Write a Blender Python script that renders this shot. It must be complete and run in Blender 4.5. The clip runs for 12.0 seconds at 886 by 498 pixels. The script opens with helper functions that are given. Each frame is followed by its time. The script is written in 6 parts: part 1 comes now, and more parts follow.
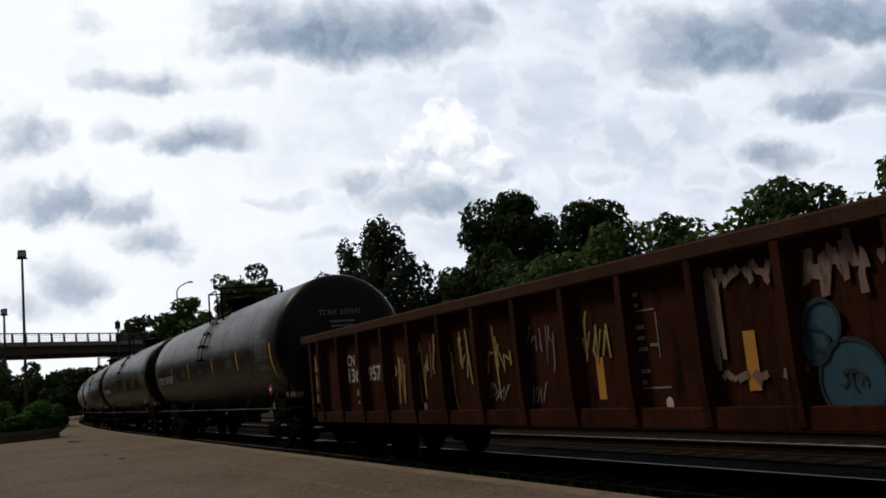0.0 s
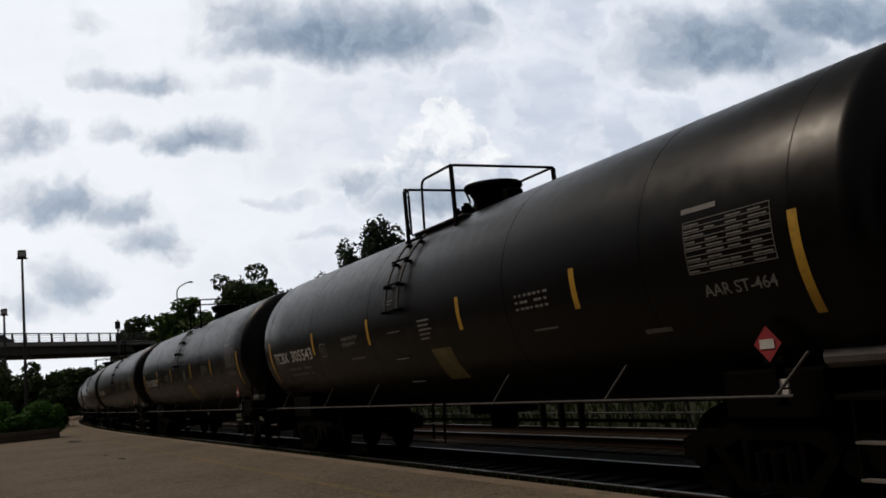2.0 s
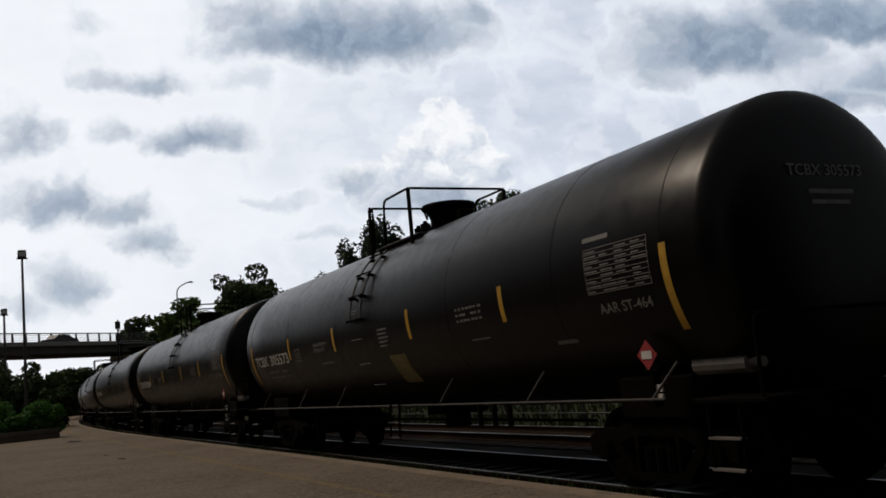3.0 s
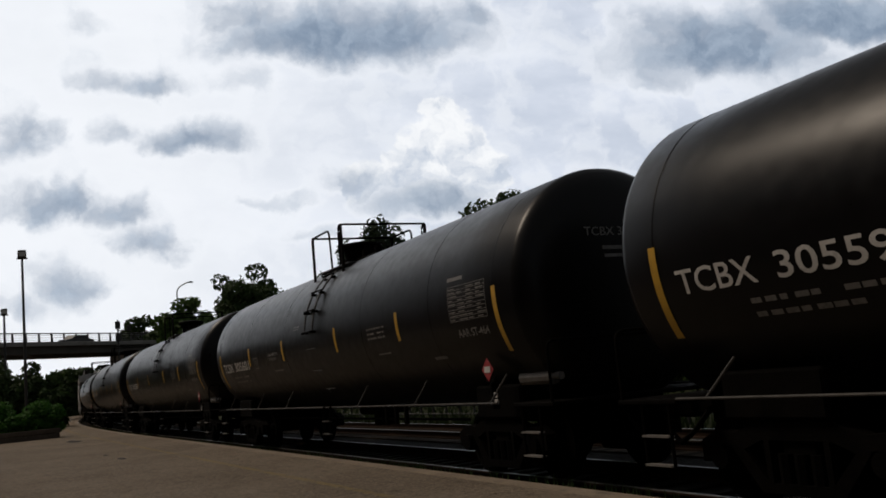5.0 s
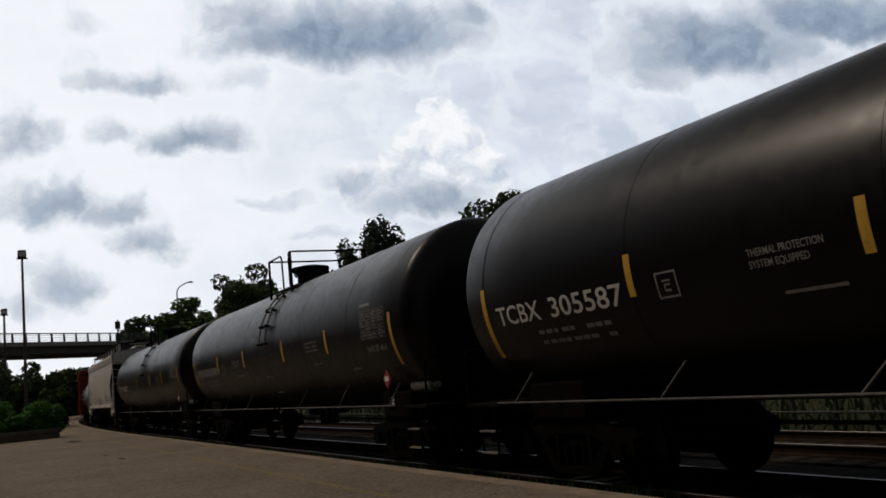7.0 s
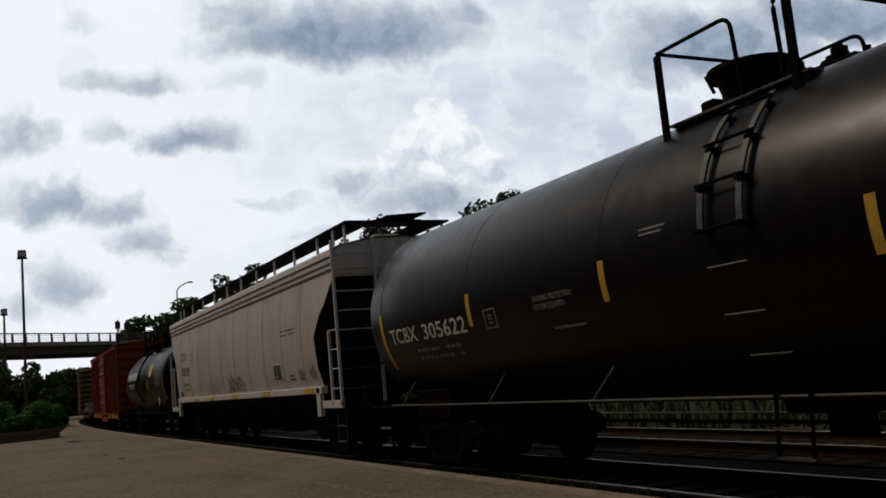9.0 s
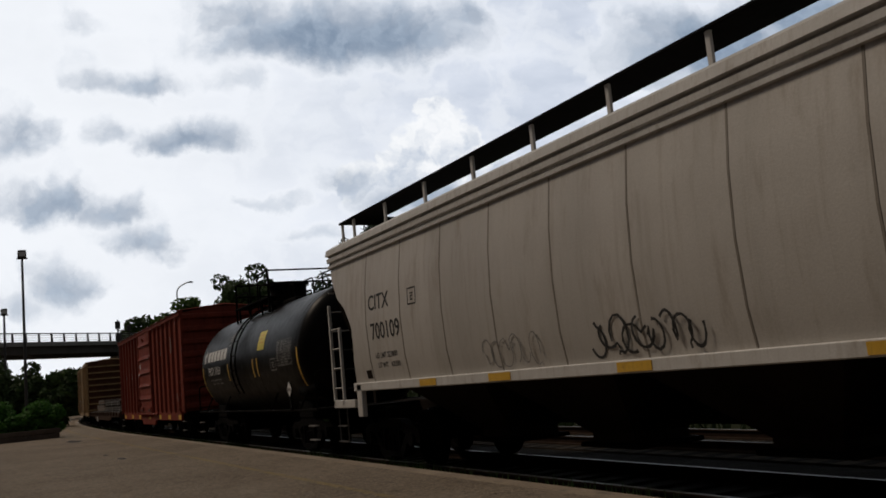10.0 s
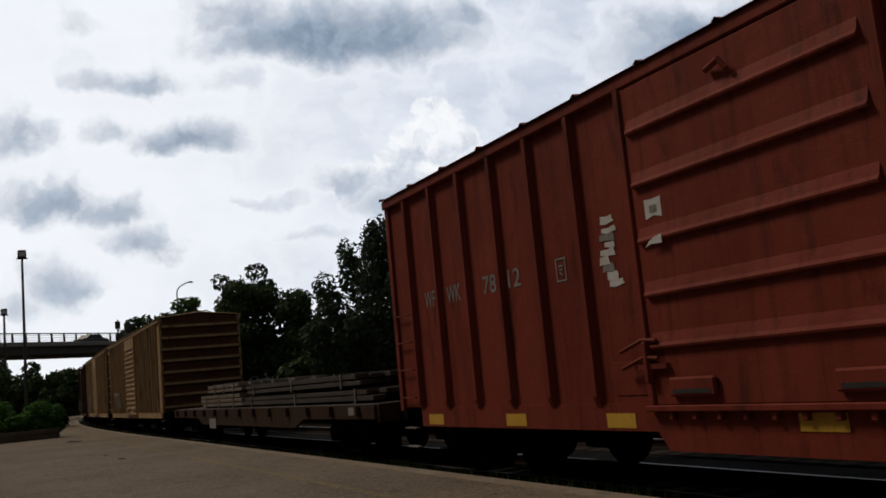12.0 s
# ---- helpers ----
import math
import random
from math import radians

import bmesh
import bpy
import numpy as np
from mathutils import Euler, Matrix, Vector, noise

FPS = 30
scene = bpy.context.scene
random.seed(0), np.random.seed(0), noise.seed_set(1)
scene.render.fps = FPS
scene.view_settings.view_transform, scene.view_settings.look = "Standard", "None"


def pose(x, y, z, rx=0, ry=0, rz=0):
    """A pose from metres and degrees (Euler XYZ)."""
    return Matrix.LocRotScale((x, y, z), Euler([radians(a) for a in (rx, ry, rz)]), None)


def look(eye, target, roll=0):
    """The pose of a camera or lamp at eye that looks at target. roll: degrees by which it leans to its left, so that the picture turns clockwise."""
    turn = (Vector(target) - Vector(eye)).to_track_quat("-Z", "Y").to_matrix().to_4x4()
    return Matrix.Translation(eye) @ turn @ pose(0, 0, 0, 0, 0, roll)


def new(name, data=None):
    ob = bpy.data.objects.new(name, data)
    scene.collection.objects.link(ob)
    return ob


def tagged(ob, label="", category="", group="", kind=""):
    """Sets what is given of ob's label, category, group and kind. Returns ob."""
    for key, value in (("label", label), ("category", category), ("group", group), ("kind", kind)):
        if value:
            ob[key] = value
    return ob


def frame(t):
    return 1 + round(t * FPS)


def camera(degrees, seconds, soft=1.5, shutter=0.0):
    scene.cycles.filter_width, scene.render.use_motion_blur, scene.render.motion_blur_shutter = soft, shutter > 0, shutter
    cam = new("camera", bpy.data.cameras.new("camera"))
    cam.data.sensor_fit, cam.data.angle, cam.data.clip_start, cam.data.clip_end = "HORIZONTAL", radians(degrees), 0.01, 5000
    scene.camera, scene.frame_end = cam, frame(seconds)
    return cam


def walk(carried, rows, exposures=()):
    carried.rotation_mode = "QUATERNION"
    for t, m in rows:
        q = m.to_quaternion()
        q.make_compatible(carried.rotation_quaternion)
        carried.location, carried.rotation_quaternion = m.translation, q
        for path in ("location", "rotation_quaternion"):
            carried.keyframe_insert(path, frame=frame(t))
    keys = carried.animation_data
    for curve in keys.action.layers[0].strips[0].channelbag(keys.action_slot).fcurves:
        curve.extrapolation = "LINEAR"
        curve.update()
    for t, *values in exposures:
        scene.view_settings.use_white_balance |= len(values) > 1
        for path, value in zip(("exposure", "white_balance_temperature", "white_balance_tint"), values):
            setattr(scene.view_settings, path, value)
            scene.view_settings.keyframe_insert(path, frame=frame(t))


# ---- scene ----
# camera: stands still on the platform, leaning a little to the right
EYE = Vector((0.0, 0.0, 1.484))
cam = camera(51.955, 12.0, soft=1.7)
STAND = look(EYE, EYE + Vector((-0.88080, 0.45407, 0.13424)), -5.365)
walk(cam, [(0, STAND), (12, STAND)], exposures=[(0, 0.12), (0.4, 0.08), (0.9, 0.0), (12, 0.0)])

# ---- world and sun ----
SUN_EL, SUN_AZ = radians(51), radians(220)     # azimuth counted from +x towards +y
sun_way = Vector((math.cos(SUN_EL) * math.cos(SUN_AZ), math.cos(SUN_EL) * math.sin(SUN_AZ), math.sin(SUN_EL)))
sun = new("sun", bpy.data.lights.new("sun", "SUN"))
sun.data.energy, sun.data.angle, sun.data.color = 1.28, radians(14), (1.0, 0.84, 0.68)
sun.matrix_world = look(sun_way * 100, (0, 0, 0))

world = bpy.data.worlds.new("sky")
scene.world = world
world.use_nodes = True


class Nodes:
    """Short hand for building node trees."""

    def __init__(self, tree):
        self.tree = tree
        tree.nodes.clear()

    def add(self, kind, **values):
        n = self.tree.nodes.new(kind)
        for key, value in values.items():
            if key == "op":
                n.operation = value
            elif key == "blend":
                n.data_type, n.blend_type = "RGBA", value
            elif key == "interp":
                n.interpolation_type = value
        return n

    def link(self, a, b):
        self.tree.links.new(a, b)

    def math(self, op, a, b=None, c=None, clamp=False):
        n = self.add("ShaderNodeMath", op=op)
        n.use_clamp = clamp
        for i, value in enumerate((a, b, c)):
            if value is None:
                continue
            if isinstance(value, (int, float)):
                n.inputs[i].default_value = value
            else:
                self.link(value, n.inputs[i])
        return n.outputs[0]

    def vec(self, op, a, b):
        n = self.add("ShaderNodeVectorMath", op=op)
        for i, value in enumerate((a, b)):
            if isinstance(value, tuple):
                n.inputs[i].default_value = value
            else:
                self.link(value, n.inputs[i])
        return n.outputs["Value"] if op == "LENGTH" else n.outputs[0]

    def noise(self, vector, scale, detail=4, rough=0.55, colour=False):
        n = self.add("ShaderNodeTexNoise")
        n.inputs["Scale"].default_value, n.inputs["Detail"].default_value, n.inputs["Roughness"].default_value = scale, detail, rough
        self.link(vector, n.inputs["Vector"])
        return n.outputs["Color" if colour else "Fac"]

    def ramp(self, fac, lo, hi, a=0.0, b=1.0):
        n = self.add("ShaderNodeMapRange", interp="SMOOTHSTEP")
        for i, value in enumerate((fac, lo, hi, a, b)):
            if isinstance(value, (int, float)):
                n.inputs[i].default_value = value
            else:
                self.link(value, n.inputs[i])
        return n.outputs[0]

    def mix(self, fac, a, b, blend="MIX"):
        n = self.add("ShaderNodeMix", blend=blend)
        n.clamp_factor = True
        for i, value in ((0, fac), (6, a), (7, b)):
            if isinstance(value, (int, float)):
                n.inputs[i].default_value = value
            elif isinstance(value, tuple):
                n.inputs[i].default_value = (*value, 1)
            else:
                self.link(value, n.inputs[i])
        return n.outputs[2]


def make_world():
    t = Nodes(world.node_tree)
    sky = t.add("ShaderNodeTexSky")
    sky.sky_type, sky.sun_disc, sky.sun_elevation, sky.sun_rotation = "NISHITA", False, SUN_EL, radians(90) - SUN_AZ
    co = t.add("ShaderNodeTexCoord").outputs["Generated"]
    stretched = t.vec("MULTIPLY", co, (1.0, 1.0, 2.2))
    cover = t.ramp(t.noise(stretched, 2.4, 5), 0.30, 0.62)
    veil = t.mix(t.noise(stretched, 1.1, 2), (0.70, 0.74, 0.80), (0.93, 0.94, 0.96))
    scaled = t.mix(1.0, sky.outputs[0], (0.09, 0.09, 0.09), "MULTIPLY")
    col = t.mix(t.math("MULTIPLY_ADD", cover, 0.25, 0.72), scaled, veil)
    bg, out = t.add("ShaderNodeBackground"), t.add("ShaderNodeOutputWorld")
    t.link(col, bg.inputs[0])
    bg.inputs[1].default_value = 0.155
    t.link(bg.outputs[0], out.inputs[0])


make_world()


# ---- materials ----
def surf(name, a, b, scale=3.0, rough=0.7, metal=0.0, bump=0.15, fine=40.0, streak=1.0, grime=None, grime_amount=0.35, spec=0.5, dent=0.0):
    """Two tones in large patches, a fine grain, run-down streaks (streak < 1 stretches them along z) and a grime colour."""
    m = bpy.data.materials.new(name)
    m.use_nodes = True
    t = Nodes(m.node_tree)
    co = t.add("ShaderNodeTexCoord").outputs["Object"]
    tall = t.vec("MULTIPLY", co, (1.0, 1.0, streak))
    big = t.ramp(t.noise(tall, scale, 5, 0.6), 0.3, 0.7)
    col = t.mix(big, a, b)
    grain = t.noise(co, fine, 3, 0.6)
    col = t.mix(t.math("MULTIPLY", grain, 0.45), col, tuple(0.55 * v for v in a))
    if grime:
        spot = t.ramp(t.noise(tall, scale * 2.7, 6, 0.7), 0.52, 0.72)
        col = t.mix(t.math("MULTIPLY", spot, grime_amount), col, grime)
        runs = t.ramp(t.noise(t.vec("MULTIPLY", co, (9.0, 9.0, 0.9 * streak + 0.2)), scale, 4, 0.65), 0.50, 0.72)
        col = t.mix(t.math("MULTIPLY", runs, 0.6 * grime_amount), col, grime)
    p, out = t.add("ShaderNodeBsdfPrincipled"), t.add("ShaderNodeOutputMaterial")
    t.link(col, p.inputs["Base Color"])
    p.inputs["Metallic"].default_value = metal
    p.inputs["Specular IOR Level"].default_value = spec
    t.link(t.math("MULTIPLY_ADD", t.noise(co, scale * 4, 4), 0.25, rough - 0.12, clamp=True), p.inputs["Roughness"])
    if bump:
        bm = t.add("ShaderNodeBump")
        bm.inputs["Strength"].default_value, bm.inputs["Distance"].default_value = bump, 0.02
        height = t.math("ADD", grain, t.math("MULTIPLY", big, 0.6))
        if dent:
            height = t.math("MULTIPLY_ADD", t.noise(co, 1.7, 3, 0.5), dent, height)
        t.link(height, bm.inputs["Height"])
        t.link(bm.outputs[0], p.inputs["Normal"])
    t.link(p.outputs[0], out.inputs[0])
    return m


def leaf_mat(name, a, b):
    m = bpy.data.materials.new(name)
    m.use_nodes = True
    t = Nodes(m.node_tree)
    geo = t.add("ShaderNodeNewGeometry")
    col = t.mix(geo.outputs["Random Per Island"], a, b)
    big = t.noise(t.add("ShaderNodeTexCoord").outputs["Object"], 0.5, 3)
    col = t.mix(t.math("MULTIPLY", big, 0.6), col, tuple(0.5 * v for v in a))
    d, tr, mx, out = (t.add(k) for k in ("ShaderNodeBsdfPrincipled", "ShaderNodeBsdfTranslucent", "ShaderNodeMixShader", "ShaderNodeOutputMaterial"))
    t.link(col, d.inputs["Base Color"])
    d.inputs["Roughness"].default_value, d.inputs["Specular IOR Level"].default_value = 0.7, 0.2
    t.link(col, tr.inputs[0])
    mx.inputs[0].default_value = 0.25
    t.link(d.outputs[0], mx.inputs[1])
    t.link(tr.outputs[0], mx.inputs[2])
    t.link(mx.outputs[0], out.inputs[0])
    return m


def asphalt_mat(name, a, b, paint=None):
    """Worn asphalt: large stains, pale stones in the binder, hairline cracks; with paint, the remains of a painted line on it."""
    m = bpy.data.materials.new(name)
    m.use_nodes = True
    t = Nodes(m.node_tree)
    co = t.add("ShaderNodeTexCoord").outputs["Object"]
    stain = t.ramp(t.noise(co, 0.35, 6, 0.65), 0.35, 0.65)
    col = t.mix(stain, a, b)
    blot = t.ramp(t.noise(co, 1.7, 6, 0.7), 0.55, 0.75)
    col = t.mix(t.math("MULTIPLY", blot, 0.38), col, tuple(0.45 * v for v in a))
    stone = t.add("ShaderNodeTexVoronoi")
    t.link(co, stone.inputs["Vector"])
    stone.inputs["Scale"].default_value = 38
    chip = t.ramp(t.noise(co, 17, 5, 0.8), 0.46, 0.62)
    col = t.mix(t.math("MULTIPLY", chip, 0.6), col, tuple(min(1, 1.8 * v) for v in b))
    clods = t.ramp(t.noise(co, 4.5, 6, 0.8), 0.54, 0.64)
    col = t.mix(t.math("MULTIPLY", clods, 0.42), col, tuple(0.4 * v for v in a))
    pits = t.ramp(t.noise(co, 13, 5, 0.75), 0.56, 0.66)
    col = t.mix(t.math("MULTIPLY", pits, 0.65), col, tuple(0.3 * v for v in a))
    if paint:
        left = t.ramp(t.noise(co, 3.0, 6, 0.75), 0.38, 0.56)
        col = t.mix(t.math("MULTIPLY", left, 0.75), col, paint)
    p, out, bm = t.add("ShaderNodeBsdfPrincipled"), t.add("ShaderNodeOutputMaterial"), t.add("ShaderNodeBump")
    t.link(col, p.inputs["Base Color"])
    p.inputs["Roughness"].default_value, p.inputs["Specular IOR Level"].default_value = 0.93, 0.2
    bm.inputs["Strength"].default_value, bm.inputs["Distance"].default_value = 0.9, 0.02
    t.link(t.math("SUBTRACT", t.math("ADD", chip, stone.outputs["Distance"]), pits), bm.inputs["Height"])
    t.link(bm.outputs[0], p.inputs["Normal"])
    t.link(p.outputs[0], out.inputs[0])
    return m


ASPHALT = asphalt_mat("worn_asphalt", (0.205, 0.165, 0.122), (0.285, 0.230, 0.172))
LINE = asphalt_mat("worn_yellow_line", (0.205, 0.165, 0.122), (0.285, 0.230, 0.172), (0.38, 0.29, 0.13))
TANK = surf("tank_black_paint", (0.0034, 0.0031, 0.0035), (0.0050, 0.0045, 0.0048), 1.3, 0.33, 0, 0.0, 60, 0.25, (0.009, 0.0068, 0.0064), 0.3, spec=0.23)
TANK2 = surf("tank_black_gloss", (0.0042, 0.0037, 0.0035), (0.0060, 0.0052, 0.0048), 1.3, 0.36, 0, 0.0, 60, 0.25, (0.012, 0.009, 0.007), 0.4, spec=0.06)
# blacker than real steel: the deep shade under the cars is put into it
STEEL = surf("shade_blackened_steel", (0.0026, 0.0024, 0.0022), (0.0055, 0.0045, 0.0039), 4, 0.78, 0.0, 0.25, 50, 1, (0.009, 0.006, 0.0046), 0.35, spec=0.035)
WORN = surf("worn_bright_steel", (0.20, 0.19, 0.18), (0.28, 0.265, 0.25), 6, 0.5, 0.3, 0.1)
SCUFFED = surf("scuffed_dark_steel", (0.045, 0.043, 0.041), (0.095, 0.09, 0.085), 8, 0.6, 0.2, 0.1)
RAILTOP = surf("polished_rail_steel", (0.12, 0.115, 0.11), (0.17, 0.16, 0.155), 3, 0.36, 0.9, 0.02)
RAILWEB = surf("rusty_rail", (0.022, 0.014, 0.010), (0.036, 0.022, 0.015), 5, 0.9, 0, 0.3, spec=0.05)
GON = surf("rust_brown_gondola_paint", (0.034, 0.0118, 0.0075), (0.072, 0.0235, 0.0135), 1.2, 0.85, 0, 0.4, 45, 0.3, (0.010, 0.0055, 0.0045), 1.0, spec=0.06, dent=6.0)
GONTOP = surf("rusty_gondola_rim", (0.050, 0.024, 0.017), (0.088, 0.042, 0.028), 2.5, 0.85, 0, 0.35, 50, 1, (0.03, 0.016, 0.012), 0.6, spec=0.1)
RED = surf("faded_red_boxcar_paint", (0.180, 0.033, 0.020), (0.250, 0.050, 0.030), 1.0, 0.66, 0, 0.2, 50, 0.25, (0.060, 0.015, 0.010), 0.8, spec=0.12, dent=9.0)
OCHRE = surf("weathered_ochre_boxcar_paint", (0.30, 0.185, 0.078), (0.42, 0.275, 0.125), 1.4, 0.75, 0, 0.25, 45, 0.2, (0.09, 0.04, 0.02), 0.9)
BROWN = surf("dull_brown_boxcar_paint", (0.042, 0.024, 0.016), (0.065, 0.034, 0.021), 1.2, 0.8, 0, 0.2, 45, 0.3, (0.02, 0.013, 0.010), 0.8, spec=0.1)
GREY = surf("pale_grey_hopper_paint", (0.46, 0.435, 0.40), (0.56, 0.53, 0.49), 0.9, 0.55, 0, 0.1, 45, 0.2, (0.28, 0.225, 0.175), 0.55)
PALE = surf("light_grey_trim_paint", (0.54, 0.525, 0.50), (0.64, 0.625, 0.60), 2, 0.6, 0, 0.1, 45, 0.4, (0.28, 0.23, 0.19), 0.5)
DARKBROWN = surf("dark_brown_hopper_steel", (0.016, 0.012, 0.0095), (0.027, 0.0195, 0.015), 1.5, 0.85, 0, 0.2, 40, 0.5, spec=0.05)
SEAM = surf("grimy_grey_seam", (0.21, 0.185, 0.155), (0.30, 0.265, 0.225), 1.5, 0.7, 0, 0.1, 40, 0.3, (0.12, 0.09, 0.07), 0.6)
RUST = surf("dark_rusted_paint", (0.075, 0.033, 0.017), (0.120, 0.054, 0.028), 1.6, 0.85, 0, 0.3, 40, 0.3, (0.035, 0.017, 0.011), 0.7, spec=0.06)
OLIVE = surf("faded_olive_paint", (0.20, 0.152, 0.076), (0.29, 0.226, 0.116), 1.4, 0.8, 0, 0.2, 45, 0.2, (0.08, 0.04, 0.02), 0.8, spec=0.08)
YELLOW = surf("yellow_reflective_strip", (0.62, 0.36, 0.035), (0.72, 0.43, 0.05), 4, 0.5, 0, 0.05, 60, 1, (0.3, 0.18, 0.05), 0.5)
WHITE = surf("white_stencil_paint", (0.62, 0.61, 0.59), (0.75, 0.74, 0.72), 5, 0.6, 0, 0.05, 60, 1, (0.3, 0.28, 0.26), 0.5)
FADED = surf("faded_stencil_paint", (0.21, 0.205, 0.195), (0.31, 0.30, 0.29), 5, 0.7, 0, 0.05, 60, 1, (0.08, 0.075, 0.07), 0.7)
INK = surf("black_stencil_paint", (0.02, 0.02, 0.02), (0.035, 0.034, 0.033), 5, 0.6, 0, 0.05)
PLACARD = surf("red_placard", (0.34, 0.035, 0.045), (0.42, 0.05, 0.055), 6, 0.5, 0, 0.0)
DULLYELLOW = surf("dirty_yellow_panel_paint", (0.24, 0.20, 0.07), (0.36, 0.31, 0.14), 3, 0.7, 0, 0.0, 50, 0.6, (0.10, 0.085, 0.05), 0.8)
NOTICE = surf("yellow_notice_paint", (0.68, 0.57, 0.06), (0.75, 0.63, 0.09), 6, 0.5, 0, 0.0)
BLUE = surf("sprayed_blue_paint", (0.018, 0.082, 0.135), (0.030, 0.118, 0.185), 3, 0.6, 0, 0.05, 60, 0.4, (0.015, 0.055, 0.10), 0.6)
DEEPBLUE = surf("sprayed_deep_blue_outline", (0.010, 0.026, 0.050), (0.016, 0.038, 0.068), 4, 0.6, 0, 0.05)
SPRAY_Y = surf("sprayed_yellow_paint", (0.33, 0.25, 0.07), (0.46, 0.38, 0.18), 4, 0.6, 0, 0.05, 60, 0.5, (0.14, 0.075, 0.03), 0.8)
SPRAY_W = surf("sprayed_white_paint", (0.20, 0.135, 0.11), (0.36, 0.28, 0.25), 3, 0.7, 0, 0.05, 60, 0.3, (0.07, 0.028, 0.02), 1.0)
ORANGE = surf("orange_chalk_paint", (0.55, 0.26, 0.04), (0.6, 0.32, 0.06), 4, 0.7, 0, 0.05)
CURB = surf("platform_edge_concrete", (0.22, 0.17, 0.12), (0.30, 0.24, 0.17), 1.5, 0.9, 0, 0.5, 25, 1, (0.07, 0.058, 0.045), 0.7)
BALLAST = surf("near_black_ballast", (0.009, 0.008, 0.007), (0.015, 0.013, 0.011), 2.0, 0.95, 0, 0.9, 16, 1, (0.006, 0.005, 0.0045), 0.6, spec=0.03)
GRAVEL = surf("grey_brown_gravel", (0.034, 0.028, 0.021), (0.056, 0.046, 0.035), 1.3, 0.95, 0, 0.8, 18, 1, (0.016, 0.016, 0.011), 0.6, spec=0.03)
SOIL = surf("earth_and_weeds", (0.024, 0.030, 0.013), (0.042, 0.046, 0.021), 0.4, 0.95, 0, 0.8, 9, 1, (0.035, 0.027, 0.018), 0.6, spec=0.1)
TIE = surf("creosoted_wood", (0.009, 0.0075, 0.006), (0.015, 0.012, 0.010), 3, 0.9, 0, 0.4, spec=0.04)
CONC = surf("bridge_concrete", (0.25, 0.245, 0.23), (0.33, 0.32, 0.30), 0.5, 0.9, 0, 0.2, 12, 0.4, (0.14, 0.13, 0.12), 0.6)
BEAM = surf("weathered_bridge_girder", (0.075, 0.068, 0.06), (0.10, 0.09, 0.08), 0.6, 0.8, 0, 0.15, 12, 0.5)
POLE = surf("dark_pole_steel", (0.03, 0.029, 0.028), (0.045, 0.043, 0.041), 2, 0.6, 0.2, 0.1)
GALV = surf("galvanised_steel", (0.34, 0.35, 0.36), (0.42, 0.43, 0.44), 3, 0.5, 0.5, 0.05)
LAMPGLASS = surf("lamp_glass", (0.5, 0.5, 0.48), (0.55, 0.55, 0.53), 3, 0.2, 0, 0.0)
TIMBER = surf("greying_planter_timber", (0.085, 0.068, 0.052), (0.13, 0.105, 0.082), 2.5, 0.9, 0, 0.5, 30, 1, (0.04, 0.032, 0.026), 0.5)
LUMBER = surf("sawn_grey_lumber", (0.13, 0.10, 0.08), (0.22, 0.175, 0.14), 2.0, 0.85, 0, 0.3, 30, 1, (0.10, 0.08, 0.06), 0.6)
LUMBER2 = surf("dark_wet_lumber", (0.03, 0.024, 0.019), (0.055, 0.043, 0.034), 2.0, 0.85, 0, 0.3, 30)
BARK = surf("bark", (0.045, 0.035, 0.026), (0.07, 0.055, 0.042), 3, 0.95, 0, 0.7, 14, 0.3)
BRICKWALL = surf("station_wall", (0.13, 0.085, 0.065), (0.17, 0.11, 0.085), 0.8, 0.9, 0, 0.3, 12)
ROOF = surf("station_roof", (0.06, 0.058, 0.055), (0.08, 0.078, 0.075), 0.8, 0.9, 0, 0.3, 12)
CARPAINT = surf("dark_car_paint", (0.03, 0.032, 0.036), (0.045, 0.047, 0.05), 2, 0.3, 0.2, 0.0)
CARGLASS = surf("car_glass", (0.02, 0.022, 0.025), (0.03, 0.032, 0.035), 2, 0.12, 0, 0.0)
LEAF_D = leaf_mat("dark_leaves", (0.034, 0.062, 0.017), (0.056, 0.096, 0.026))
LEAF_G = leaf_mat("dull_grass_blades", (0.022, 0.036, 0.012), (0.036, 0.056, 0.018))
LEAF_M = leaf_mat("mid_green_leaves", (0.070, 0.125, 0.030), (0.115, 0.190, 0.046))
LEAF_B = leaf_mat("bush_leaves", (0.044, 0.145, 0.018), (0.085, 0.225, 0.032))
LEAF_C = leaf_mat("bluish_conifer_needles", (0.036, 0.058, 0.030), (0.058, 0.088, 0.045))


